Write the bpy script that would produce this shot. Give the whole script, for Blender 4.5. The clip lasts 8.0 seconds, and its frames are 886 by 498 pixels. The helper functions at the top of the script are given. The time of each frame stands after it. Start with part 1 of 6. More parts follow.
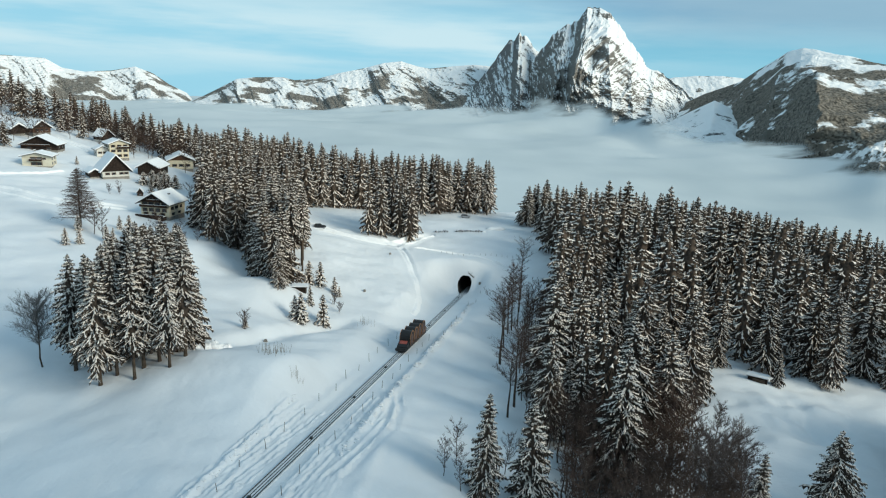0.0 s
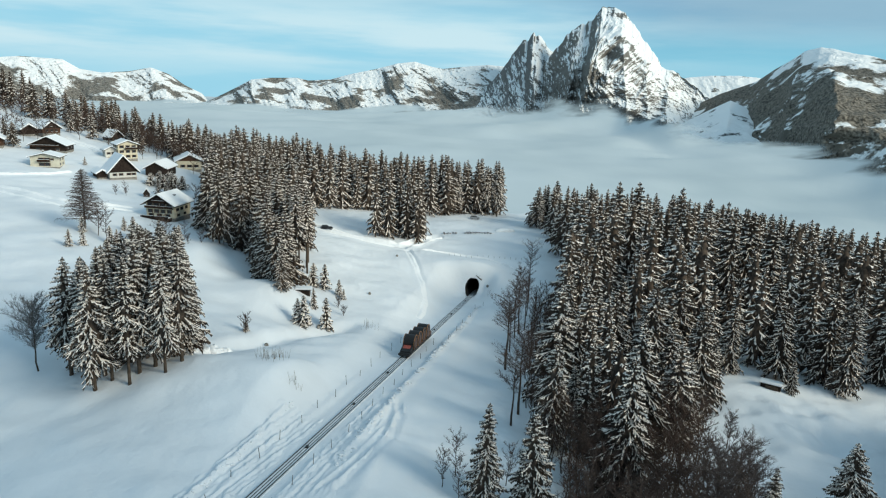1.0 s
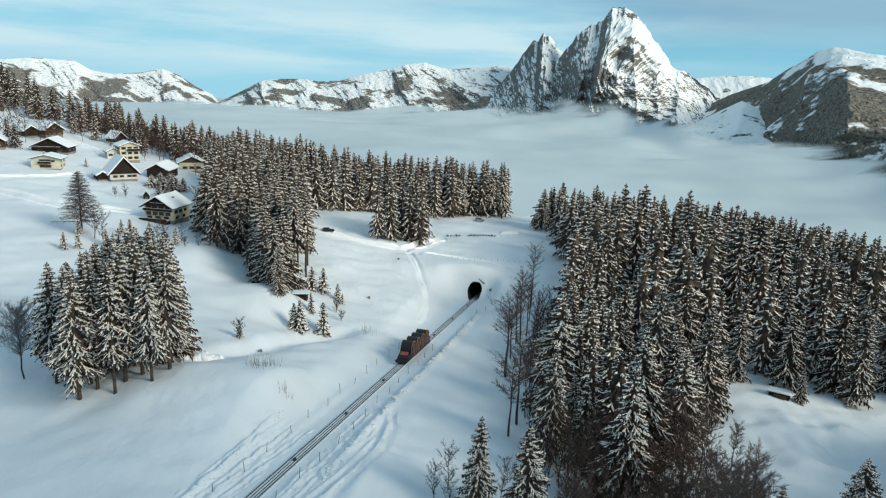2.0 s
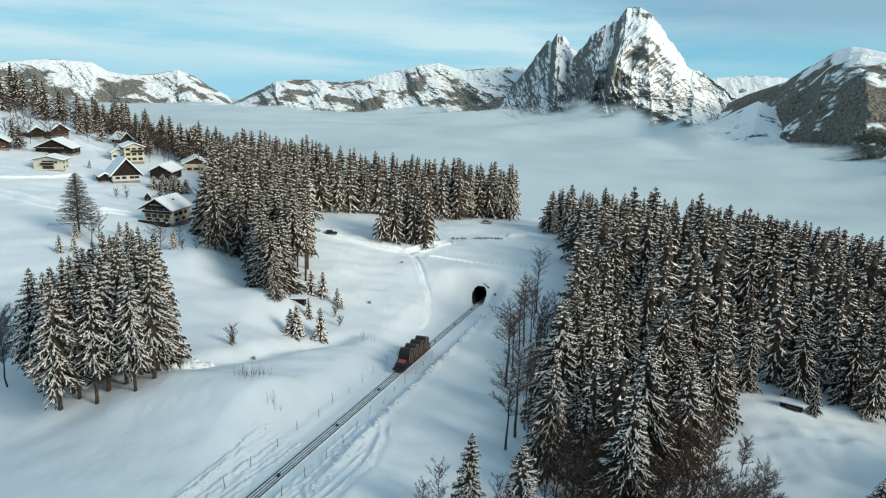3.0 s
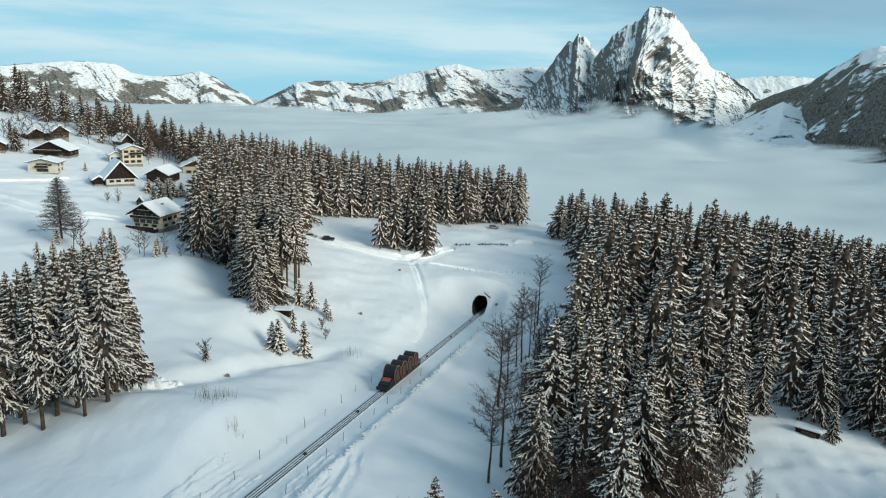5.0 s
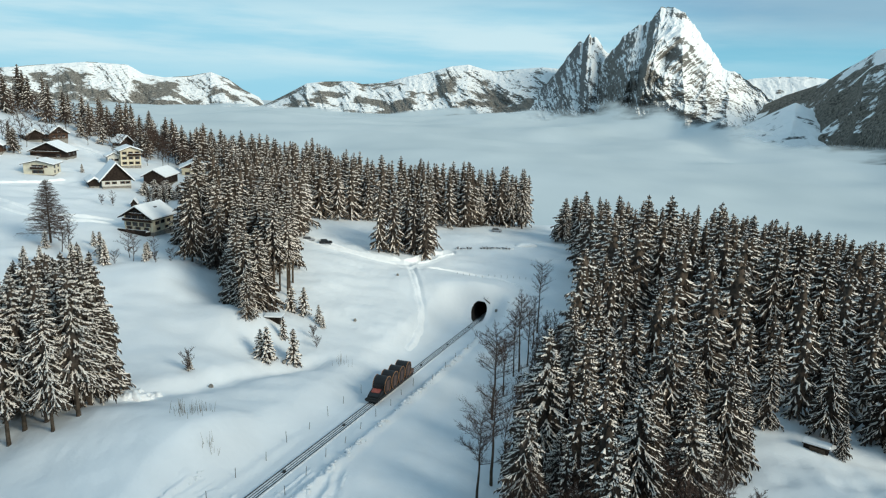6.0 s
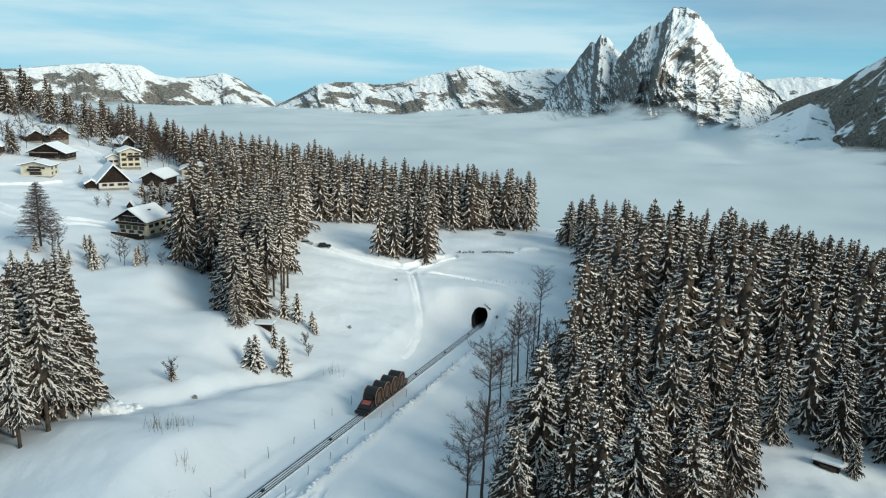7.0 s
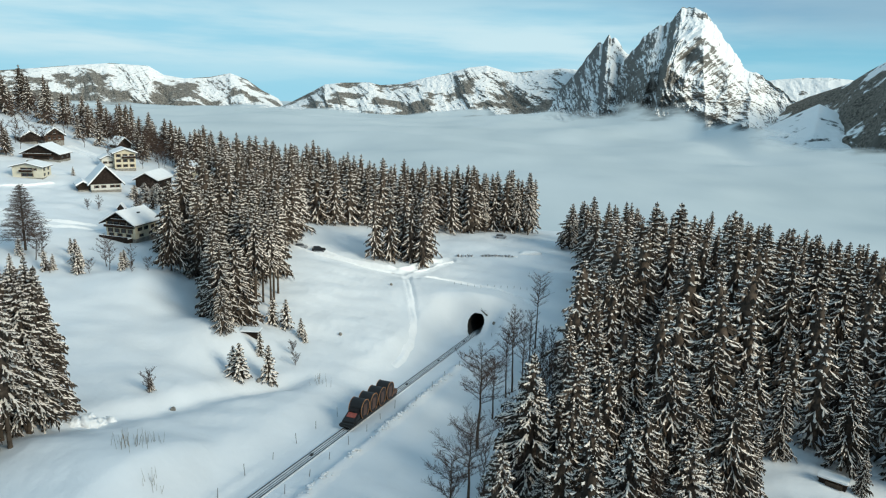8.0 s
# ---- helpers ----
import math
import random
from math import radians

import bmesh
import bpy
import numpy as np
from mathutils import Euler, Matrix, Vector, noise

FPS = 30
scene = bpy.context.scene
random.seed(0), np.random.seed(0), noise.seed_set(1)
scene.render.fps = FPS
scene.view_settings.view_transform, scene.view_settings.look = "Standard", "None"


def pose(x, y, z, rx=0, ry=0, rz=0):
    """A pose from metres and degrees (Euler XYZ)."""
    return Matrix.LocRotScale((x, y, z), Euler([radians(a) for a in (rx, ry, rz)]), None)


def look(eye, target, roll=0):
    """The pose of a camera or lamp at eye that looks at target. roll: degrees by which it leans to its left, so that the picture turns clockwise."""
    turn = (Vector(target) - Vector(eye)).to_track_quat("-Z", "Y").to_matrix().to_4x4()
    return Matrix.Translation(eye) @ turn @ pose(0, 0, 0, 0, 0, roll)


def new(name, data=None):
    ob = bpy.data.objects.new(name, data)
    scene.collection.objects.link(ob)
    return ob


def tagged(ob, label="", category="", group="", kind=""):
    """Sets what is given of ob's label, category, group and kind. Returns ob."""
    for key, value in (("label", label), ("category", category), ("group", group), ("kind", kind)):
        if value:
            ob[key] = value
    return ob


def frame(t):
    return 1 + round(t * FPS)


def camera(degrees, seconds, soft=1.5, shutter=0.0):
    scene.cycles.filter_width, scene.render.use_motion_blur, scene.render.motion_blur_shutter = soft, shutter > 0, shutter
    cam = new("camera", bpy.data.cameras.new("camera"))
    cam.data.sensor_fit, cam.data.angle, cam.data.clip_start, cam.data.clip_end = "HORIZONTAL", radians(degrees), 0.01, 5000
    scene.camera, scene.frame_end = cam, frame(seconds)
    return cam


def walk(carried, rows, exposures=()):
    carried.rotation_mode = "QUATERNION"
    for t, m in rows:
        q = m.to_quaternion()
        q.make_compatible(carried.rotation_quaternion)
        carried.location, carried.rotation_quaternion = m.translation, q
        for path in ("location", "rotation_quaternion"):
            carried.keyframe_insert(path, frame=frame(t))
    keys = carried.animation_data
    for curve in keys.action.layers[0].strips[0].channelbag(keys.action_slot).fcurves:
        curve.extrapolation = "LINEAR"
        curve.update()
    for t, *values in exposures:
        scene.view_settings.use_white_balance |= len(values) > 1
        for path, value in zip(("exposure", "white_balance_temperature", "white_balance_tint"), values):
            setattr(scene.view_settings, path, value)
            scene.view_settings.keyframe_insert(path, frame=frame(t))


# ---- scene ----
cam = camera(64.4, 8.0, soft=1.2)
METRES, EYE, TILT, LEAN, TURN = 44.0, 68.4, -13.4, -2.5, 0.0
ROWS = [
    (0.0, 0.0, 0.0, 0.0, 0.0, 0.0, -0.0),
    (0.5, 0.0204, 0.0301, 0.0061, 0.55, 0.01, -0.1),
    (1.0, 0.0461, 0.0679, 0.0139, 1.1, 0.02, -0.17),
    (1.5, 0.0711, 0.1051, 0.0224, 1.45, 0.05, -0.2),
    (3.0, 0.167, 0.2563, 0.0531, 3.0, 0.12, -0.44),
    (3.5, 0.199, 0.3069, 0.0643, 3.47, 0.13, -0.51),
    (4.0, 0.2359, 0.3669, 0.0772, 3.87, 0.14, -0.59),
    (4.5, 0.2673, 0.4213, 0.0893, 4.25, 0.15, -0.66),
    (6.0, 0.3697, 0.6042, 0.1295, 5.48, 0.21, -0.92),
    (6.5, 0.3992, 0.6609, 0.1423, 5.92, 0.23, -1.02),
    (7.0, 0.4326, 0.7262, 0.1569, 6.38, 0.25, -1.13),
    (7.5, 0.4609, 0.7835, 0.1695, 6.67, 0.26, -1.21),
    (8.0, 0.4926, 0.8492, 0.1842, 6.96, 0.27, -1.28),
]
walk(cam, [(t, pose(0, 0, EYE, TILT, LEAN, TURN) @ pose(METRES * x, METRES * y, METRES * z, 90 + pitch, roll, yaw)) for t, x, y, z, yaw, pitch, roll in ROWS],
     exposures=((0.0, -0.11, 6040, 0), (8.0, -0.11, 6040, 0)))

# ---- light ----
SUN_ELEV, SUN_AZ = 25.0, 119.0  # degrees; azimuth clockwise from +y


def world_sky():
    w = bpy.data.worlds.new("winter_sky")
    scene.world = w
    w.use_nodes = True
    nt = w.node_tree
    nt.nodes.clear()
    out = nt.nodes.new("ShaderNodeOutputWorld")
    sky = nt.nodes.new("ShaderNodeTexSky")
    sky.sky_type = "NISHITA"
    sky.sun_disc = False
    sky.sun_elevation, sky.sun_rotation = radians(SUN_ELEV), radians(SUN_AZ)
    sky.altitude, sky.air_density, sky.dust_density, sky.ozone_density = 2500, 1.0, 0.0, 3.0
    bg = nt.nodes.new("ShaderNodeBackground")
    bg.inputs["Strength"].default_value = 0.102
    co = nt.nodes.new("ShaderNodeTexCoord")
    sep = nt.nodes.new("ShaderNodeSeparateXYZ")
    nt.links.new(co.outputs["Generated"], sep.inputs[0])

    def spread(value, lo, hi, to_lo, to_hi):
        n = nt.nodes.new("ShaderNodeMapRange")
        n.interpolation_type = "SMOOTHSTEP"
        for k, v in zip(("From Min", "From Max", "To Min", "To Max"), (lo, hi, to_lo, to_hi)):
            n.inputs[k].default_value = v
        nt.links.new(value, n.inputs["Value"])
        return n.outputs["Result"]

    def times(p, q):
        n = nt.nodes.new("ShaderNodeMath")
        n.operation = "MULTIPLY"
        nt.links.new(p, n.inputs[0])
        nt.links.new(q, n.inputs[1])
        return n.outputs[0]

    def cloud(size, lo, hi, tilt, shift):
        mp = nt.nodes.new("ShaderNodeMapping")
        mp.inputs["Scale"].default_value = size
        mp.inputs["Rotation"].default_value = (0.0, radians(tilt), 0.0)
        mp.inputs["Location"].default_value = (shift, 0, 0)
        nz = nt.nodes.new("ShaderNodeTexNoise")
        nz.inputs["Scale"].default_value, nz.inputs["Detail"].default_value, nz.inputs["Roughness"].default_value = 1.6, 6.0, 0.52
        nt.links.new(co.outputs["Generated"], mp.inputs["Vector"])
        nt.links.new(mp.outputs["Vector"], nz.inputs["Vector"])
        return spread(nz.outputs["Fac"], lo, hi, 0.0, 1.0)

    def over(below, colour, fac):
        n = nt.nodes.new("ShaderNodeMixRGB")
        n.inputs[2].default_value = (*colour, 1)
        nt.links.new(below, n.inputs[1])
        nt.links.new(fac, n.inputs[0])
        return n.outputs[0]

    # clear cyan over the horizon, a thin grey veil above it, and drawn-out white streaks that are thicker to one side
    side = spread(sep.outputs["X"], 0.10, 0.36, 1.0, 0.22)
    last = over(sky.outputs["Color"], (2.4, 5.9, 7.8), spread(sep.outputs["Z"], 0.14, 0.02, 0.0, 0.85))
    last = over(last, (3.4, 5.0, 6.3), times(spread(sep.outputs["Z"], 0.05, 0.10, 0.05, 0.9), cloud((1.6, 1.6, 9.0), 0.28, 0.52, 4, 0.4)))
    last = over(last, (4.1, 7.0, 8.5), times(spread(sep.outputs["Z"], 0.16, 0.07, 0.0, 0.85), spread(sep.outputs["X"], 0.02, 0.30, 1.0, 0.0)))
    streak = times(cloud((2.0, 2.0, 17.0), 0.34, 0.66, 3, 0.0), side)
    streak = times(streak, times(spread(sep.outputs["Z"], 0.0, 0.03, 0.35, 0.9), spread(sep.outputs["Z"], 0.12, 0.06, 0.35, 1.0)))
    last = over(last, (7.2, 8.5, 9.0), streak)
    nt.links.new(last, bg.inputs["Color"])
    nt.links.new(bg.outputs[0], out.inputs[0])


world_sky()
_sd = bpy.data.lights.new("sun", "SUN")
_sd.energy, _sd.angle, _sd.color = 3.8, radians(27), (1.0, 0.875, 0.705)
sun = new("sun", _sd)
_az, _el = radians(SUN_AZ), radians(SUN_ELEV)
SUN_DIR = Vector((math.sin(_az) * math.cos(_el), math.cos(_az) * math.cos(_el), math.sin(_el)))
sun.matrix_world = look(tuple(SUN_DIR * 300), (0, 0, 0))


# ---- materials ----
def material(name, colour, rough=0.8, metal=0.0, grain=0.0, size=1.0, colour2=None, bump=0.0, bump_size=4.0, spread=(0.35, 0.65), per_object=0.0, big=0.0):
    """A Principled material: two colours mixed by noise of that size, a second, larger drift of value, and a fine bump."""
    m = bpy.data.materials.new(name)
    m.use_nodes = True
    nt = m.node_tree
    b = nt.nodes["Principled BSDF"]
    b.inputs["Roughness"].default_value, b.inputs["Metallic"].default_value = rough, metal
    geo = nt.nodes.new("ShaderNodeNewGeometry")
    nz = nt.nodes.new("ShaderNodeTexNoise")
    nz.inputs["Scale"].default_value, nz.inputs["Detail"].default_value = 1.0 / size, 4.0
    nt.links.new(geo.outputs["Position"], nz.inputs["Vector"])
    ramp = nt.nodes.new("ShaderNodeValToRGB")
    ramp.color_ramp.elements[0].position, ramp.color_ramp.elements[1].position = spread
    c2 = colour2 or tuple(c * (1 - grain) for c in colour)
    ramp.color_ramp.elements[0].color, ramp.color_ramp.elements[1].color = (*c2, 1), (*colour, 1)
    nt.links.new(nz.outputs["Fac"], ramp.inputs["Fac"])
    last = ramp.outputs["Color"]
    if big or per_object:
        hsv = nt.nodes.new("ShaderNodeHueSaturation")
        nt.links.new(last, hsv.inputs["Color"])
        last = hsv.outputs["Color"]
        rng = nt.nodes.new("ShaderNodeMapRange")
        amount = per_object or big
        rng.inputs["To Min"].default_value, rng.inputs["To Max"].default_value = 1 - amount, 1 + amount
        if per_object:
            oi = nt.nodes.new("ShaderNodeObjectInfo")
            nt.links.new(oi.outputs["Random"], rng.inputs["Value"])
        else:
            n2 = nt.nodes.new("ShaderNodeTexNoise")
            n2.inputs["Scale"].default_value = 0.12 / size
            nt.links.new(geo.outputs["Position"], n2.inputs["Vector"])
            rng.inputs["From Min"].default_value, rng.inputs["From Max"].default_value = 0.3, 0.7
            nt.links.new(n2.outputs["Fac"], rng.inputs["Value"])
        nt.links.new(rng.outputs["Result"], hsv.inputs["Value"])
    nt.links.new(last, b.inputs["Base Color"])
    if bump:
        bn = nt.nodes.new("ShaderNodeTexNoise")
        bn.inputs["Scale"].default_value, bn.inputs["Detail"].default_value = bump_size, 6.0
        nt.links.new(geo.outputs["Position"], bn.inputs["Vector"])
        bp = nt.nodes.new("ShaderNodeBump")
        bp.inputs["Strength"].default_value, bp.inputs["Distance"].default_value = 1.0, bump
        nt.links.new(bn.outputs["Fac"], bp.inputs["Height"])
        nt.links.new(bp.outputs["Normal"], b.inputs["Normal"])
    if rough >= 0.8:
        b.inputs["Specular IOR Level"].default_value = 0.12
    return m


SNOW = material("snow_ground", (0.775, 0.79, 0.815), 0.65, grain=0.06, size=9.0, bump=0.10, bump_size=0.9, big=0.04)
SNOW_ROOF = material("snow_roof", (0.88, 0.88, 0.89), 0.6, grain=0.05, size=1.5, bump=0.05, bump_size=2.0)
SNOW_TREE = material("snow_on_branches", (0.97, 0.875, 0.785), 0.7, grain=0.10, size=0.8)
NEEDLES = material("spruce_needles", (0.094, 0.072, 0.056), 0.9, colour2=(0.040, 0.032, 0.026), size=0.9, per_object=0.35)
NEEDLES_BROWN = material("larch_twigs", (0.13, 0.10, 0.088), 0.85, grain=0.4, size=0.6)
BARK = material("bark", (0.105, 0.080, 0.060), 0.9, grain=0.5, size=0.5, bump=0.05, bump_size=6.0)
TWIG = material("bare_twigs", (0.098, 0.068, 0.056), 0.9, grain=0.35, size=0.7)
FROST_TWIG = material("frosted_twigs", (0.20, 0.19, 0.185), 0.9, grain=0.4, size=0.6)
REED = material("dry_stalks", (0.23, 0.18, 0.12), 0.9, grain=0.4, size=0.3)
SLAB = material("frosted_track_slab", (0.74, 0.75, 0.77), 0.8, colour2=(0.62, 0.63, 0.65), size=1.2, bump=0.02, bump_size=8)
RAIL = material("rail_steel", (0.07, 0.065, 0.06), 0.45, metal=0.6, grain=0.4, size=0.8)
DARK = material("tunnel_lining", (0.045, 0.042, 0.04), 0.9, grain=0.5, size=1.0, bump=0.04, bump_size=3)
WOOD_DARK = material("weathered_dark_wood", (0.036, 0.026, 0.021), 0.85, grain=0.5, size=0.6, bump=0.02, bump_size=5)
WOOD_BROWN = material("brown_wood", (0.09, 0.05, 0.032), 0.8, grain=0.4, size=0.6, bump=0.02, bump_size=5)
WOOD_BALCONY = material("dark_brown_boards", (0.045, 0.027, 0.018), 0.85, grain=0.4, size=0.5)
PLASTER_CREAM = material("cream_plaster", (0.62, 0.55, 0.41), 0.9, grain=0.12, size=1.2)
PLASTER_YELLOW = material("pale_yellow_plaster", (0.62, 0.575, 0.46), 0.9, grain=0.12, size=1.2)
PLASTER_WHITE = material("white_plaster", (0.64, 0.62, 0.57), 0.9, grain=0.12, size=1.2)
FRAME_WHITE = material("brown_window_frame", (0.11, 0.075, 0.05), 0.6, grain=0.1, size=0.5)
GLASS_DARK = material("window_glass", (0.02, 0.024, 0.028), 0.08, grain=0.3, size=0.8)
STONE = material("rubble_stone", (0.30, 0.28, 0.25), 0.9, grain=0.5, size=0.5, bump=0.05, bump_size=4)
CAR_BLACK = material("black_car_paint", (0.018, 0.019, 0.022), 0.25, grain=0.3, size=0.6)
CAR_GREY = material("grey_car_paint", (0.30, 0.31, 0.33), 0.3, grain=0.1, size=0.6)
RUBBER = material("rubber", (0.02, 0.02, 0.02), 0.85, grain=0.3, size=0.2)
RED = material("dull_red_paint", (0.36, 0.085, 0.06), 0.5, grain=0.3, size=0.5)
ORANGE = material("orange_ring_paint", (0.42, 0.20, 0.085), 0.6, grain=0.3, size=0.5)
CABIN_DARK = material("smoked_cabin_glass", (0.010, 0.008, 0.008), 0.55, grain=0.4, size=0.6)
CABIN_BROWN = material("brown_cabin_panel", (0.12, 0.055, 0.03), 0.45, grain=0.4, size=0.6)
IRON = material("black_iron", (0.02, 0.02, 0.02), 0.6, grain=0.4, size=0.4)
POST = material("grey_post_wood", (0.16, 0.14, 0.12), 0.9, grain=0.4, size=0.3)


def link(nt, a, b):
    nt.links.new(a, b)


def mountain_material(name, rock, wood, snow_from, patch, wood_share, sunward=0.0, fields=0.0, relief=14.0, zone=(-90, 260, 0.10, -0.10)):
    """Rock, snow and woods over a mountain side: snow lies where the ground is less steep, broken by noise; woods lie in patches low down."""
    m = bpy.data.materials.new(name)
    m.use_nodes = True
    nt = m.node_tree
    b = nt.nodes["Principled BSDF"]
    b.inputs["Roughness"].default_value = 0.9
    b.inputs["Specular IOR Level"].default_value = 0.2
    geo = nt.nodes.new("ShaderNodeNewGeometry")
    sep = nt.nodes.new("ShaderNodeSeparateXYZ")
    link(nt, geo.outputs["Normal"], sep.inputs[0])
    n1 = nt.nodes.new("ShaderNodeTexNoise")
    n1.inputs["Scale"].default_value, n1.inputs["Detail"].default_value, n1.inputs["Roughness"].default_value = 1 / patch, 7, 0.60
    streak = nt.nodes.new("ShaderNodeMapping")
    streak.inputs["Scale"].default_value = (1.0, 1.0, 0.5)
    link(nt, geo.outputs["Position"], streak.inputs["Vector"])
    link(nt, streak.outputs["Vector"], n1.inputs["Vector"])
    add = nt.nodes.new("ShaderNodeMath")
    add.operation = "MULTIPLY_ADD"
    add.inputs[1].default_value = 1.1 - 0.25 * fields
    link(nt, n1.outputs["Fac"], add.inputs[0])
    link(nt, sep.outputs["Z"], add.inputs[2])
    # sunlit +x side lightened by snow colour, great snow fields, and ledges of rock
    trend = nt.nodes.new("ShaderNodeMath")
    trend.operation = "MULTIPLY_ADD"
    trend.inputs[1].default_value = sunward
    link(nt, sep.outputs["X"], trend.inputs[0])
    link(nt, add.outputs[0], trend.inputs[2])
    nf = nt.nodes.new("ShaderNodeTexNoise")
    nf.inputs["Scale"].default_value, nf.inputs["Detail"].default_value = 1 / (patch * 1.9), 4
    link(nt, geo.outputs["Position"], nf.inputs["Vector"])
    field = nt.nodes.new("ShaderNodeMath")
    field.operation = "MULTIPLY_ADD"
    field.inputs[1].default_value = fields
    link(nt, nf.outputs["Fac"], field.inputs[0])
    link(nt, trend.outputs[0], field.inputs[2])
    ledge = nt.nodes.new("ShaderNodeMapping")
    ledge.inputs["Scale"].default_value, ledge.inputs["Rotation"].default_value = (0.004, 0.004, 0.035), (0.0, radians(14), 0.0)
    link(nt, geo.outputs["Position"], ledge.inputs["Vector"])
    nl = nt.nodes.new("ShaderNodeTexNoise")
    nl.inputs["Scale"].default_value, nl.inputs["Detail"].default_value = 1.0, 8
    link(nt, ledge.outputs["Vector"], nl.inputs["Vector"])
    strata = nt.nodes.new("ShaderNodeMath")
    strata.operation = "MULTIPLY_ADD"
    strata.inputs[1].default_value = fields * 0.32
    link(nt, nl.outputs["Fac"], strata.inputs[0])
    link(nt, field.outputs[0], strata.inputs[2])
    rng = nt.nodes.new("ShaderNodeMapRange")
    rng.inputs["From Min"].default_value, rng.inputs["From Max"].default_value = snow_from + 0.11 * fields, snow_from + 0.11 * fields + 0.07
    link(nt, strata.outputs[0], rng.inputs["Value"])
    n3 = nt.nodes.new("ShaderNodeTexNoise")
    n3.inputs["Scale"].default_value, n3.inputs["Detail"].default_value = 1 / 22, 6
    link(nt, geo.outputs["Position"], n3.inputs["Vector"])
    rk = nt.nodes.new("ShaderNodeMixRGB")
    rk.inputs[1].default_value, rk.inputs[2].default_value = (*[c * 0.55 for c in rock], 1), (*rock, 1)
    link(nt, n3.outputs["Fac"], rk.inputs[0])
    snowmix = nt.nodes.new("ShaderNodeMixRGB")
    snowmix.inputs[2].default_value = (0.90, 0.89, 0.88, 1)
    link(nt, rng.outputs["Result"], snowmix.inputs[0])
    link(nt, rk.outputs[0], snowmix.inputs[1])
    n2 = nt.nodes.new("ShaderNodeTexNoise")
    n2.inputs["Scale"].default_value, n2.inputs["Detail"].default_value, n2.inputs["Roughness"].default_value = 1 / (patch * 1.7), 7, 0.62
    link(nt, geo.outputs["Position"], n2.inputs["Vector"])
    sp = nt.nodes.new("ShaderNodeSeparateXYZ")
    link(nt, geo.outputs["Position"], sp.inputs[0])
    zr = nt.nodes.new("ShaderNodeMapRange")
    zr.inputs["From Min"].default_value, zr.inputs["From Max"].default_value = zone[:2]
    zr.inputs["To Min"].default_value, zr.inputs["To Max"].default_value = zone[2:]
    link(nt, sp.outputs["Z"], zr.inputs["Value"])
    a2 = nt.nodes.new("ShaderNodeMath")
    link(nt, n2.outputs["Fac"], a2.inputs[0])
    link(nt, zr.outputs["Result"], a2.inputs[1])
    wr = nt.nodes.new("ShaderNodeMapRange")
    wr.inputs["From Min"].default_value, wr.inputs["From Max"].default_value = 0.60 - wood_share, 0.64 - wood_share
    link(nt, a2.outputs[0], wr.inputs["Value"])
    # frosted tree tops inside the woods
    n4 = nt.nodes.new("ShaderNodeTexNoise")
    n4.inputs["Scale"].default_value, n4.inputs["Detail"].default_value = 1 / 7, 3
    link(nt, geo.outputs["Position"], n4.inputs["Vector"])
    wd = nt.nodes.new("ShaderNodeMixRGB")
    wd.inputs[1].default_value, wd.inputs[2].default_value = (*[c * 0.35 for c in wood], 1), (*[min(1, c * 2.0) for c in wood], 1)
    crisp = nt.nodes.new("ShaderNodeMapRange")
    crisp.inputs["From Min"].default_value, crisp.inputs["From Max"].default_value = 0.36, 0.66
    link(nt, n4.outputs["Fac"], crisp.inputs["Value"])
    link(nt, crisp.outputs["Result"], wd.inputs[0])
    fin = nt.nodes.new("ShaderNodeMixRGB")
    link(nt, wr.outputs["Result"], fin.inputs[0])
    link(nt, snowmix.outputs[0], fin.inputs[1])
    link(nt, wd.outputs[0], fin.inputs[2])
    link(nt, fin.outputs[0], b.inputs["Base Color"])
    bp = nt.nodes.new("ShaderNodeBump")
    bp.inputs["Strength"].default_value, bp.inputs["Distance"].default_value = 1.0, relief
    link(nt, n3.outputs["Fac"], bp.inputs["Height"])
    link(nt, bp.outputs["Normal"], b.inputs["Normal"])
    return m


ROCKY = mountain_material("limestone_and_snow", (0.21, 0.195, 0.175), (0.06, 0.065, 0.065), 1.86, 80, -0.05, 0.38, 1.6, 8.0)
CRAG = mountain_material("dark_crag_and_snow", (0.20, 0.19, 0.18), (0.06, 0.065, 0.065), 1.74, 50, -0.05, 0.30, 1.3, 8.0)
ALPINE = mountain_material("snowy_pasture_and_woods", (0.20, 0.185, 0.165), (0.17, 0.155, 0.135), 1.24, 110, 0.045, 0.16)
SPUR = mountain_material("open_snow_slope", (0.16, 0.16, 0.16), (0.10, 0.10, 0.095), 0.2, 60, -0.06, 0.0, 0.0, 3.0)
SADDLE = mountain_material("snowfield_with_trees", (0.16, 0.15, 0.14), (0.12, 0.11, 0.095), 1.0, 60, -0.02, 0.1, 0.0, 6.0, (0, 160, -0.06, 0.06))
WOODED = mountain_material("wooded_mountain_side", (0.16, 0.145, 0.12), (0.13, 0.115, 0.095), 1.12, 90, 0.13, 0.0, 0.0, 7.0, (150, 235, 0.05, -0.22))


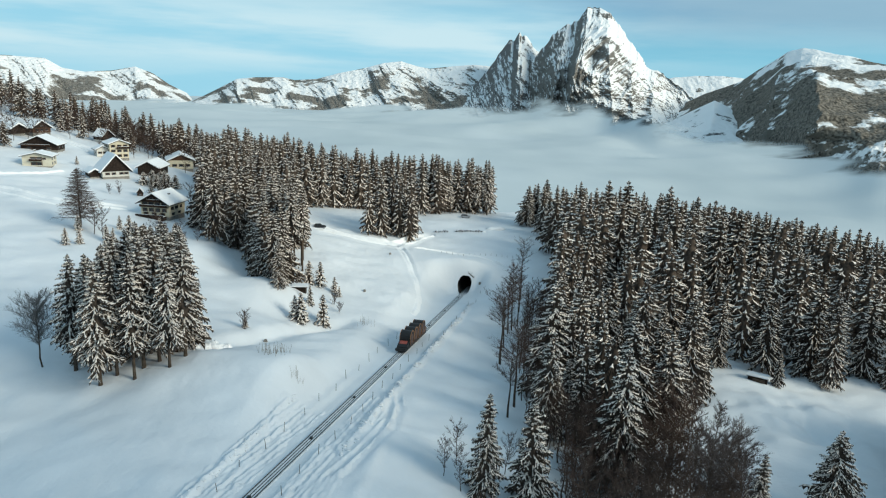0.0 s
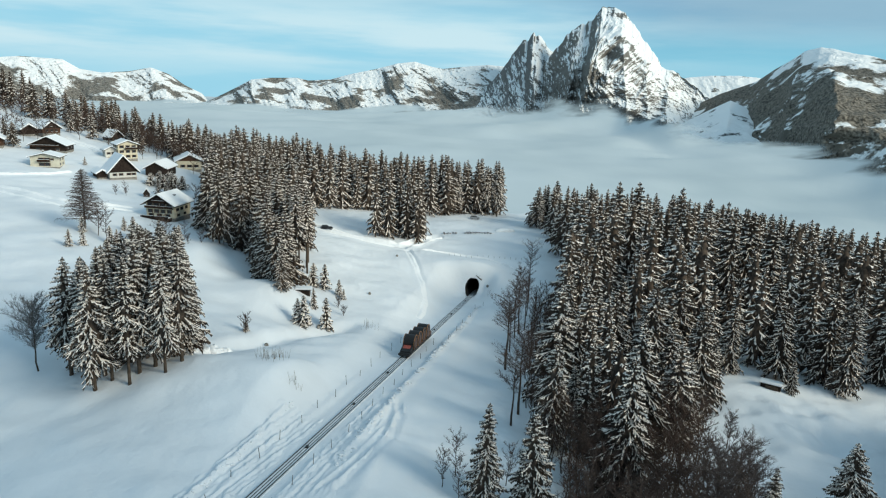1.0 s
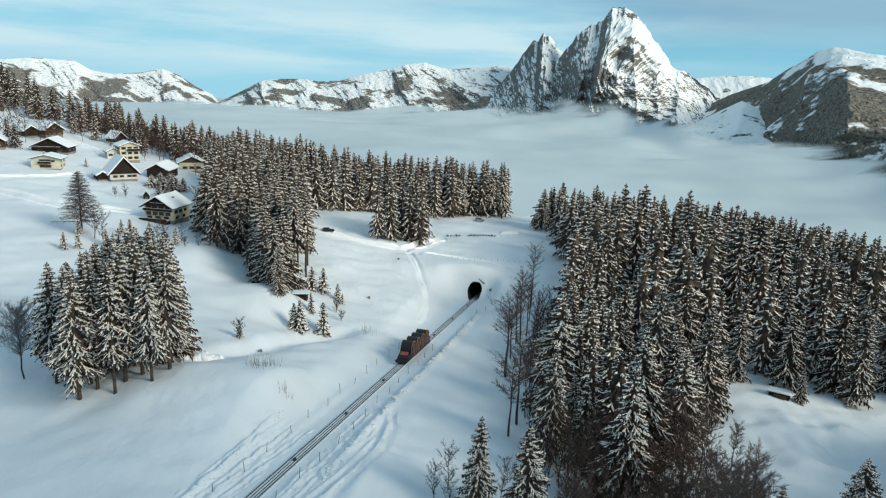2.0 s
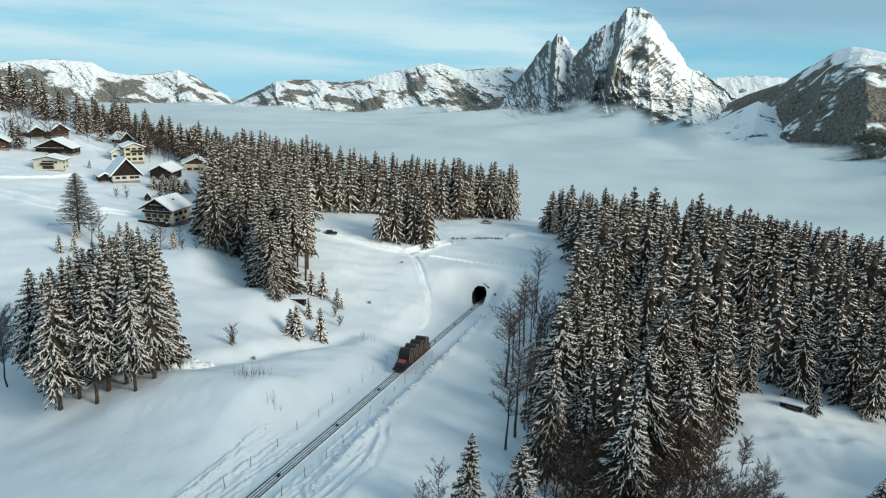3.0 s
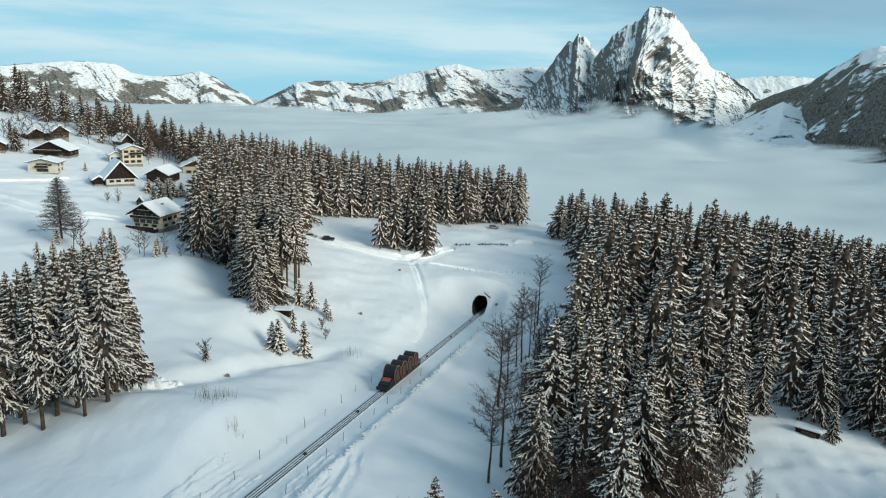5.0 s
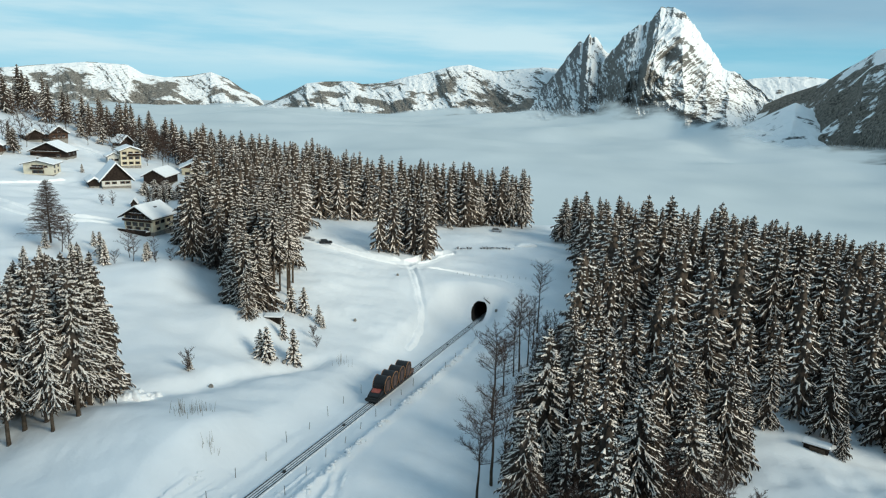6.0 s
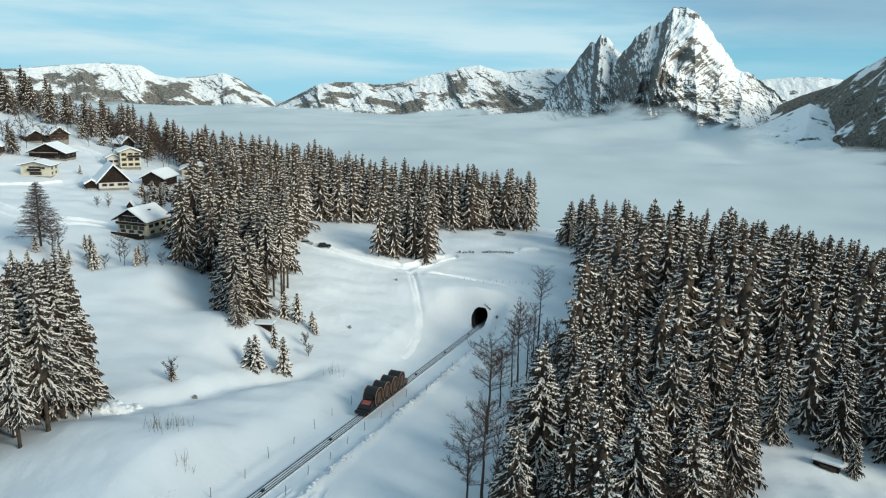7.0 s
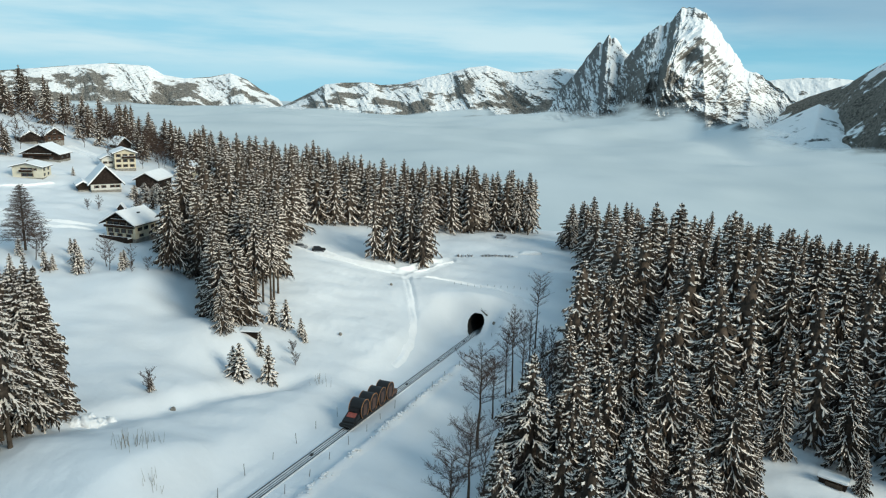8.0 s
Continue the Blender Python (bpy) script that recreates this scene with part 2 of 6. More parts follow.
def fog_material(name, size, sheet=0):
    """White mist, mottled by broad noise; a sheet of it thins out along its attribute "rise"."""
    m = bpy.data.materials.new(name)
    m.use_nodes = True
    nt = m.node_tree
    nt.nodes.clear()
    out = nt.nodes.new("ShaderNodeOutputMaterial")
    dif = nt.nodes.new("ShaderNodeBsdfDiffuse")
    geo = nt.nodes.new("ShaderNodeNewGeometry")
    mp = nt.nodes.new("ShaderNodeMapping")
    mp.inputs["Scale"].default_value = (1 / size, 0.55 / size, 0)
    link(nt, geo.outputs["Position"], mp.inputs["Vector"])
    nz = nt.nodes.new("ShaderNodeTexNoise")
    nz.inputs["Scale"].default_value, nz.inputs["Detail"].default_value, nz.inputs["Roughness"].default_value = 1.0, 6, 0.55
    link(nt, mp.outputs["Vector"], nz.inputs["Vector"])
    col = nt.nodes.new("ShaderNodeMixRGB")
    col.inputs[1].default_value, col.inputs[2].default_value = (0.39, 0.455, 0.485, 1), (0.72, 0.76, 0.78, 1)
    link(nt, nz.outputs["Fac"], col.inputs[0])
    link(nt, col.outputs[0], dif.inputs["Color"])
    if not sheet:
        link(nt, dif.outputs[0], out.inputs[0])
        return m
    rise = nt.nodes.new("ShaderNodeAttribute")
    rise.attribute_name = "rise"
    tear = nt.nodes.new("ShaderNodeTexNoise")
    tear.inputs["Scale"].default_value, tear.inputs["Detail"].default_value = 1 / sheet, 6
    link(nt, geo.outputs["Position"], tear.inputs["Vector"])
    torn = nt.nodes.new("ShaderNodeMapRange")
    torn.inputs["From Min"].default_value, torn.inputs["From Max"].default_value = 0.30, 0.70
    torn.inputs["To Min"].default_value, torn.inputs["To Max"].default_value = 1.10, 1.90
    link(nt, tear.outputs["Fac"], torn.inputs["Value"])
    twice = nt.nodes.new("ShaderNodeMath")
    twice.operation = "MULTIPLY"
    twice.inputs[1].default_value = 1.9
    link(nt, rise.outputs["Fac"], twice.inputs[0])
    less = nt.nodes.new("ShaderNodeMath")
    less.operation = "SUBTRACT"
    link(nt, torn.outputs["Result"], less.inputs[0])
    link(nt, twice.outputs[0], less.inputs[1])
    both = nt.nodes.new("ShaderNodeMapRange")
    both.interpolation_type = "SMOOTHSTEP"
    both.inputs["From Min"].default_value, both.inputs["From Max"].default_value = 0.0, 0.5
    link(nt, less.outputs[0], both.inputs["Value"])
    tr = nt.nodes.new("ShaderNodeBsdfTransparent")
    mix = nt.nodes.new("ShaderNodeMixShader")
    link(nt, both.outputs["Result"], mix.inputs[0])
    link(nt, tr.outputs[0], mix.inputs[1])
    link(nt, dif.outputs[0], mix.inputs[2])
    link(nt, mix.outputs[0], out.inputs[0])
    return m


def mesh_of(name, verts, faces, mat, smooth=False):
    me = bpy.data.meshes.new(name)
    me.from_pydata([tuple(v) for v in verts], [], faces)
    me.materials.append(mat)
    if smooth:
        me.polygons.foreach_set("use_smooth", [True] * len(me.polygons))
    me.update()
    return me


def part(name, bm, mat, parent, label=""):
    """Links a bmesh as one mesh object under a thing or a part."""
    me = bpy.data.meshes.new(name)
    bm.to_mesh(me)
    bm.free()
    me.materials.append(mat)
    return part_mesh(name, me, parent, label)


def part_mesh(name, me, parent, label=""):
    ob = new(name, me)
    ob.parent = parent
    if label:
        ob["label"] = label
    return ob


def box(x0, x1, y0, y1, z0, z1, bevel=0.0, bm=None):
    bm = bm or bmesh.new()
    made = bmesh.ops.create_cube(bm, size=1.0)["verts"]
    for v in made:
        v.co = Vector((x0 + (v.co.x + 0.5) * (x1 - x0), y0 + (v.co.y + 0.5) * (y1 - y0), z0 + (v.co.z + 0.5) * (z1 - z0)))
    if bevel:
        edges = {e for v in made for e in v.link_edges}
        bmesh.ops.bevel(bm, geom=list(edges), offset=bevel, segments=2, affect="EDGES", clamp_overlap=True)
    return bm


def prism(points, y0, y1, bevel=0.0):
    """A solid with that outline in x and z, from y0 to y1."""
    bm = bmesh.new()
    a = [bm.verts.new((x, y0, z)) for x, z in points]
    c = [bm.verts.new((x, y1, z)) for x, z in points]
    n = len(points)
    bm.faces.new(a)
    bm.faces.new(list(reversed(c)))
    for i in range(n):
        bm.faces.new((a[i], c[i], c[(i + 1) % n], a[(i + 1) % n]))
    bmesh.ops.recalc_face_normals(bm, faces=bm.faces[:])
    if bevel:
        bmesh.ops.bevel(bm, geom=bm.edges[:], offset=bevel, segments=2, affect="EDGES", clamp_overlap=True)
    return bm


def cylinder(radius, length, axis="Z", segments=16, radius2=None, at=(0, 0, 0), bm=None):
    bm = bm or bmesh.new()
    m = Matrix.Translation(at)
    if axis == "X":
        m = m @ Matrix.Rotation(radians(90), 4, "Y")
    elif axis == "Y":
        m = m @ Matrix.Rotation(radians(90), 4, "X")
    bmesh.ops.create_cone(bm, cap_ends=True, segments=segments, radius1=radius, radius2=radius if radius2 is None else radius2, depth=length, matrix=m)
    return bm


def thing(name, m, label, category, group="", kind=""):
    ob = new(name)
    ob.matrix_basis = m
    return tagged(ob, label, category, group, kind)


# ---- the lie of the land ----
# Heights of the hillside every 45 m, from (-290, 45), rows going away.
HILL = (
    -6.0, -4.0, -1.0, 3.0, 9.5, 17.0, 21.5, 14.5, 6.1, -0.6, -6.3,
    4.0, 5.0, 7.0, 10.5, 15.0, 19.2, 19.9, 9.6, 1.3, -3.0, -6.1,
    26.0, 25.0, 23.5, 21.8, 20.2, 18.3, 13.4, 4.7, -0.4, -2.4, -4.3,
    43.9, 38.3, 32.7, 28.4, 25.8, 19.7, 6.3, 0.8, 0.8, 0.5, -1.6,
    48.9, 42.6, 35.6, 29.8, 26.8, 20.8, 10.2, 5.4, 4.4, 3.2, -0.5,
    52.7, 45.7, 38.4, 32.2, 27.8, 18.8, 11.0, 8.4, 6.5, 3.5, -2.1,
    55.7, 48.2, 40.9, 34.0, 26.9, 16.0, 9.6, 8.1, 5.9, 1.6, -4.8,
    58.5, 50.5, 42.2, 33.1, 22.9, 12.3, 7.1, 5.8, 3.7, -0.7, -6.7,
)
# Knolls and hollows: x, y, radius, height.
FORMS = ((76, 148, 4, 0.9), (72, 130, 4, 0.9), (86, 129, 5, 1.2), (81, 140, 2.6, -1.2), (88, 146, 4, 0.8), (78.5, 140, 5, 1.1), (82.5, 135, 5, -1.3), (70, 140, 7, 0.6), (66, 133, 6, -0.6), (-88, 62, 34, -15.0), (-27, 116, 11, 3.8), (-32, 163, 10, -2.4), (-41, 172, 8, 3.6), (-65, 190, 12, 3.0), (9, 232, 10, 2.6), (-44, 113, 12, 3.0), (20, 80, 18, -3.0), (45, 100, 20, -3.0))
RAIL_END = 224.5


def smooth(a, b, v):
    t = np.clip((v - a) / (b - a), 0, 1)
    return t * t * (3 - 2 * t)


def rail_x(s):
    return 9.58 - 0.2236 * s + 0.00009 * s * s


def rail_z(s):
    return 0.1 + 0.1056 * s + 0.000106 * s * s


def spline(u):
    i = np.floor(u).astype(int)
    f = u - i
    return i, ((1 - f) ** 3 / 6, (3 * f**3 - 6 * f**2 + 4) / 6, (-3 * f**3 + 3 * f**2 + 3 * f + 1) / 6, f**3 / 6)


def wave(x, y, size, seed):
    """Smooth, aimless undulation between about -1 and 1."""
    r = np.random.RandomState(seed)
    v = np.zeros_like(x)
    for _ in range(7):
        a, k, ph = r.uniform(0, 2 * math.pi), r.uniform(0.6, 1.7) / size, r.uniform(0, 2 * math.pi)
        v = v + np.sin(2 * math.pi * k * (x * math.cos(a) + y * math.sin(a)) + ph + 1.3 * np.sin(2 * math.pi * 0.4 * k * (x * math.sin(a) - y * math.cos(a)) + ph * 2))
    return v / 3.5


def near_line(x, y, pts):
    """Distance to a polyline, and how far along it (0 to 1)."""
    best, along = np.full(x.shape, 1e9), np.zeros(x.shape)
    for i in range(len(pts) - 1):
        (ax, ay), (bx, by) = pts[i], pts[i + 1]
        dx, dy = bx - ax, by - ay
        t = np.clip(((x - ax) * dx + (y - ay) * dy) / (dx * dx + dy * dy), 0, 1)
        d = np.hypot(x - ax - t * dx, y - ay - t * dy)
        along = np.where(d < best, (i + t) / (len(pts) - 1), along)
        best = np.minimum(best, d)
    return best, along


ROAD = ((-60, 255), (-49, 248.5), (-42, 246.5), (-32, 245.3), (-22, 245), (-15, 245.5), (-8.7, 255), (-2.3, 270))
RIM_WAY = ((-10, 243.8), (-2, 246), (7.6, 245.6), (18.8, 241.7), (27, 233))
FOOTPATH = ((-12.8, 243.5), (-10.5, 234), (-7.9, 225.4), (-4.7, 211.6), (-4.2, 198.4), (-5.5, 184))
LIP = ((-75, 92), (-59, 98), (-50, 105), (-42.6, 126.3), (-40.4, 133.8), (-35.5, 144.3), (-30.2, 158.3), (-22, 166.8), (-11.3, 176.4))
HOUSE_ROADS = (((-190, 226), (-152, 238), (-143.5, 242), (-140, 250), (-136, 262)), ((-190, 234), (-150, 225), (-130, 219.5), (-122, 216.5), (-110, 215.5), (-102, 217.8), (-96, 221)), ((-176, 316), (-161.6, 311.5), (-151.6, 307.6), (-146, 300)))


def height(x, y):
    x, y = np.asarray(x, float), np.asarray(y, float)
    h = np.array(HILL).reshape(8, 11)
    xc, yc = np.clip(x, -335, 205), np.clip(y, 0, 405)
    iu, bu = spline((xc + 290) / 45)
    iv, bv = spline((yc - 45) / 45)
    z = np.zeros(x.shape)
    for a in range(4):
        for c in range(4):
            z = z + bu[a] * bv[c] * h[np.clip(iv + c - 1, 0, 7), np.clip(iu + a - 1, 0, 10)]
    for fx, fy, r, up in FORMS:
        z = z + up * np.exp(-((x - fx) ** 2 + (y - fy) ** 2) / (2 * (r * 0.75) ** 2))
    # wind-rounded snow
    z = z + 0.45 * wave(x, y, 34, 1) + 0.20 * wave(x, y, 11, 2) + 0.055 * wave(x, y, 3.6, 3)
    # drifts in the clearing
    z = z + 0.42 * wave(x, y, 8, 33) * np.exp(-(((x - 79) / 15) ** 2) - (((y - 138) / 15) ** 2))
    # a soft bank that runs across the slope
    d, al = near_line(x, y, LIP)
    side = np.where(y - np.interp(x, [p[0] for p in LIP], [p[1] for p in LIP]) > 0, -1.0, 1.0)
    z = z - np.interp(al, (0, 0.3, 0.42, 0.6, 0.85, 1), (0.3, 0.6, 1.5, 2.0, 1.8, 0.8)) * np.exp(-((d / np.where(side > 0, 4.0, 2.0)) ** 2)) * smooth(-0.02, 0.06, al) * smooth(1.0, 0.8, al)
    # trodden ways
    for way, wide, deep, lip in ((ROAD, 1.7, 1.0, 0.5), (FOOTPATH, 1.1, 0.35, 0.10), (RIM_WAY, 0.8, 0.25, 0.2), *((w, 2.0, 0.4, 0.0) for w in HOUSE_ROADS)):
        d, al = near_line(x, y, way)
        z = z - deep * np.exp(-((d / wide) ** 4)) + lip * np.exp(-(((d - wide * 1.45) / (0.35 * wide)) ** 2))
    # the slope below the tunnel
    z = z - 5.0 * np.exp(-(((x - 8) / 13) ** 2)) * smooth(196, 214, y) * smooth(230, 221, y)
    # the bed of the railway, cut into the slope, with ploughed and rutted snow beside it
    s = RAIL_END - y
    d = (x - rail_x(s)) * 0.975
    into = smooth(-8.0, 1.5, s)
    bed = rail_z(s) - 0.28
    open_out = smooth(12, 40, s)
    flat = np.where(d > 0, 3.2 + 2.4 * open_out, 3.2 - 0.5 * open_out)
    run = np.where(d > 0, 6.0 + 1.2 * open_out, 10.0 + 0.2 * open_out)
    cut = smooth(flat + run, flat, np.abs(d)) * into
    z = z * (1 - cut) + bed * cut
    sway = 0.45 * np.sin(s * 0.11) + 0.3 * np.sin(s * 0.23 + 1.0)
    strip = smooth(1.5, 2.4, d) * smooth(6.4, 5.2, d) * smooth(14, 40, s)
    z = z + strip * 0.06 * (np.sin((d + 0.4 * sway) * 5.2) + 0.6 * np.sin((d - 0.8 * sway) * 8.3 + 1.0))
    z = z + strip * smooth(70, 100, s) * (0.03 * wave(x, y, 1.8, 6) + 0.09 * wave(x + 0.26 * y, y * 0.12, 1.9, 5))
    # the strip left of the line, ploughed up where the machines turned
    strip = smooth(-1.5, -2.4, d) * smooth(-9.4, -7.8, d) * smooth(112, 122, s)
    z = z + strip * (0.10 * np.sin((d * 1.05 + 0.035 * s + sway) * 4.4) + 0.07 * np.sin((d + 0.05 * s) * 7.3 + 2) + 0.05 * wave(x, y, 1.8, 16) + 0.16 * wave(x + 0.26 * y, y * 0.10, 1.9, 15))
    for off, trend, up, w, s0, s1 in ((5.9, 0.0, 0.9, 0.75, 12, 134), (9.2, 0.05, 0.4, 0.8, 122, 168), (-4.5, 0.0, 0.35, 0.5, 88, 126), (-8.1, 0.02, 0.6, 0.6, 116, 172), (-6.0, 0.02, 0.3, 0.5, 118, 170), (3.2, 0.0, 0.3, 0.7, 124, 168)):
        bank = np.exp(-(((d - off - trend * (s - 95) - 0.35 * wave(x * 0, y, 9, 7)) / w) ** 2)) * smooth(s0, s0 + 12, s) * smooth(s1, s1 - 12, s)
        z = z + up * bank * (0.85 + 0.2 * wave(x, y, 2.6, 8))
    # a machine's track that swings away, and a lone ski track
    for way, wide, deep in ((((-8.2, 124), (-6.8, 112), (-7.2, 104), (-9.5, 94), (-13, 84)), 0.45, 0.25), (((-6.4, 124), (-5.0, 112), (-5.4, 104), (-7.7, 94), (-11, 84)), 0.45, 0.25), (((-6, 103), (-1, 102), (3, 101)), 0.9, 0.3), (((3, 101), (8, 98), (11, 93)), 0.25, 0.15)):
        dd, al = near_line(x, y, way)
        z = z - deep * np.exp(-((dd / wide) ** 2)) + 0.5 * deep * np.exp(-(((dd - 1.8 * wide) / (0.6 * wide)) ** 2))
    # beyond the rim the land falls away under the mist
    edge = 342 + 14 * wave(x, y * 0, 120, 9) + np.where(x < -60, (-60 - x) * 0.12, 0)
    z = z - 190 * smooth(0, 330, y - edge)
    z = z - 190 * smooth(115, 540, x) * smooth(120, 280, y)
    # a hill added out of view towards the sun, to shade the foreground
    z = z + 265 * np.exp(-(((x - 235) / 80) ** 2) - (((y + 78) / 50) ** 2))
    out = np.maximum(np.abs(x), np.abs(y))
    return z * smooth(2600, 700, out) - 165 * smooth(420, 950, out)


def h1(x, y):
    return float(height(np.array([x]), np.array([y]))[0])


def axis_steps(lo, hi, fine, core_lo, core_hi, mid, far):
    """Grid lines: fine in the core, coarser about it, and growing to the far rim."""
    v = list(np.arange(core_lo, core_hi, fine))
    u = core_hi
    step = fine
    while u < far:
        v.append(u)
        step = mid if u < hi else step * 1.22
        u += step
    u, step = core_lo, fine
    while u > -far:
        step = mid if u > lo else step * 1.22
        u -= step
        v.insert(0, u)
    return np.array(v)


MOUTH = (2.3, 3.05, 2.75)  # half width, half height and middle of the tunnel mouth


def mouth_place(x, along):
    """Plan place of a point so far to the side of the tunnel's middle line, and so far in."""
    return (rail_x(0) + x * 0.976 + 0.2165 * along, RAIL_END - x * 0.2165 + along * 0.976)


def ground():
    gx = axis_steps(-185, 110, 0.54, -44, 22, 1.1, 4900)
    gy = axis_steps(20, 360, 0.78, 70, 262, 2.0, 4900)
    xx, yy = np.meshgrid(gx, gy)
    zz = height(xx, yy)
    nx, ny = len(gx), len(gy)
    verts = np.stack([xx.ravel(), yy.ravel(), zz.ravel()], -1)
    faces = []
    for j in range(ny - 1):
        for i in range(nx - 1):
            cx, cy = (gx[i] + gx[i + 1]) / 2, (gy[j] + gy[j + 1]) / 2
            a = j * nx + i
            if abs(cx - 11) < 6 and abs(cy - 230) < 10:
                side, along = (cx - rail_x(0)) * 0.976 - (cy - RAIL_END) * 0.2165, (cx - rail_x(0)) * 0.2165 + (cy - RAIL_END) * 0.976
                up = zz[j : j + 2, i : i + 2].mean() + 0.105 * along - MOUTH[2]
                if along > -0.8 and (side / MOUTH[0]) ** 2 + (up / MOUTH[1]) ** 2 < 1.2:
                    continue
            faces.append((a, a + 1, a + nx + 1, a + nx))
    ob = new("ground", mesh_of("ground", verts, faces, SNOW, True))
    tagged(ob, "snow-covered alpine hillside with trodden ways and banks", "ground", kind="structure")


ground()

FOG_Z = 68.4 - 150


def fog_sea():
    n = 60
    g = np.sinh(np.linspace(-3.2, 3.2, n)) / math.sinh(3.2) * 4950
    xx, yy = np.meshgrid(g, g + 0)
    zz = FOG_Z - 22 + 0 * xx
    verts = np.stack([xx.ravel(), yy.ravel(), zz.ravel()], -1)
    faces = [(j * n + i, j * n + i + 1, (j + 1) * n + i + 1, (j + 1) * n + i) for j in range(n - 1) for i in range(n - 1)]
    ob = new("fog_sea", mesh_of("fog_sea", verts, faces, fog_material("sea_of_mist", 420), True))
    tagged(ob, "pale sea of mist filling the valley below", "fog", kind="stuff")
    # its upper layer, which climbs at the feet of the mountains and thins out there
    bearing = np.linspace(-54, 58, 150)
    last = np.interp(bearing, (-54, 8, 13, 17, 20, 26, 32, 58), (3750, 3100, 2950, 2450, 2330, 2120, 1660, 1420))
    tall = np.interp(bearing, (-54, -20, -6, 3, 8, 14, 20, 27, 58), (26, 30, 45, 100, 185, 130, 60, 60, 80))
    flat = np.linspace(0, 1, 50) ** 1.5
    climb = np.linspace(0, 1, 24)[1:]
    dist = np.concatenate([300 + np.outer(flat, last - 1000), (last - 700) + np.outer(climb, 700 + 0 * last)])
    v = np.concatenate([0 * flat, climb])
    aa, vv = np.meshgrid(np.radians(bearing), v)
    xx, yy = dist * np.sin(aa), dist * np.cos(aa)
    zz = FOG_Z + 9 * wave(xx, yy, 620, 21) + 3 * wave(xx, yy, 230, 22) + tall * vv**2.0
    verts = np.stack([xx.ravel(), yy.ravel(), zz.ravel()], -1)
    nb = len(bearing)
    faces = [(j * nb + i, j * nb + i + 1, (j + 1) * nb + i + 1, (j + 1) * nb + i) for j in range(len(v) - 1) for i in range(nb - 1)]
    me = mesh_of("mist_layer", verts, faces, fog_material("mist_layer", 420, 230), True)
    me.attributes.new("rise", "FLOAT", "POINT").data.foreach_set("value", vv.ravel())
    tagged(new("mist_layer", me), "soft top of the mist, torn at the feet of the mountains", "fog", kind="stuff")


fog_sea()


# ---- mountains ----
def mountain(name, ridge, far, foot, mat, label, rough, seed, nv=70, nu=260, back=300, jag=0.0, power=1.0, ribs=(), steep=False, dip=0.0, bend=0.10, sections=()):
    """A mountain whose crest is given by bearing (degrees from +y to the right) and height (degrees above level), at that distance,
    with a broken slope down to a foot that lies below the mist."""
    az = np.array([r[0] for r in ridge])
    el = np.array([r[1] for r in ridge])
    a = np.linspace(az[0], az[-1], nu)
    v = np.concatenate([np.linspace(0, 1, nv), np.linspace(1.06, 1.4, 8)])
    aa, vv = np.meshgrid(a, v)
    ee = np.interp(aa, az, el)
    farr = np.interp(aa, [p[0] for p in far], [p[1] for p in far])
    foott = np.interp(aa, [p[0] for p in foot], [p[1] for p in foot])
    dist = foott + (farr - foott) * np.minimum(vv, 1) + back * np.maximum(vv - 1, 0) / 0.4
    crest = 68.4 + farr * np.tan(np.radians(ee))
    base = FOG_Z - 40
    prof = np.minimum(vv, 1) ** power
    z = base + (crest - base) * prof
    z = np.where(vv > 1, crest - (crest - base) * ((vv - 1) / 0.4) ** 1.0, z)
    # great ribs that stand out towards the viewer: bearing at the crest and at the foot, half width, depth
    for top, low, half, deep in ribs:
        mid = low + (top - low) * np.minimum(vv, 1) + half * bend * np.interp(vv, v, [noise.fractal(Vector((q * 2.6 + top, low, seed)), 0.9, 2.0, 4) for q in v])
        tri = np.clip(1 - np.abs(aa - mid) / half, 0, 1) ** 1.6
        dist = dist - deep * tri * np.where(vv > 1, 0, np.sin(np.pi * np.minimum(vv, 1) ** 0.8))
    x, y = dist * np.sin(np.radians(aa)), dist * np.cos(np.radians(aa))
    # ribs and gullies, great and small; on a steep face they are cut back into it, on a gentle one they lift the ground
    across = np.radians(aa) * farr
    out, small = np.zeros(z.shape), np.zeros(z.shape)
    for j in range(z.shape[0]):
        for i in range(z.shape[1]):
            warp = 0.3 * noise.noise(Vector((across[j, i] / 260, z[j, i] / 260, seed + 3.3)))
            p = Vector((across[j, i] / rough[0] + dip * z[j, i] / rough[0] + warp, z[j, i] / rough[0] * (0.5 if steep else 0.3) + warp, dist[j, i] / rough[0] * (0.1 if steep else 0.8) + seed))
            out[j, i] = noise.ridged_multi_fractal(p, 1.0, 2.1, 5, 1.0, 2.0, noise_basis="PERLIN_ORIGINAL") - 0.9
            small[j, i] = noise.fractal(Vector((p.x * 5.0, p.y * 9.0 + 3.0 * p.x, p.z * 5.0)), 0.6, 2.1, 5)
    fade = np.clip(1.0 - np.minimum(vv, 1), 0, 1) ** 0.35
    z = z + jag * np.interp(aa, a, [noise.noise(Vector((q * 2.6, 1.7, seed))) + 0.4 * noise.noise(Vector((q * 5.0, 4.1, seed))) for q in a]) * np.clip((vv - 0.8) / 0.2, 0, 1) * (vv <= 1)
    if steep:
        back_in = rough[1] * (out + 0.24 * small) * fade * (vv < 1)
        x, y = x - back_in * np.sin(np.radians(aa)), y - back_in * np.cos(np.radians(aa))
    else:
        z = z + rough[1] * (out + 0.12 * small) * np.where(vv > 1, 0.2, fade * 0.9)
        y = y - rough[1] * 0.5 * out * fade * (vv < 1)
    # its sections, each up to a bearing
    mid = len(a) // 2
    at = Vector((float(x[0, mid]), float(y[0, mid]), base))
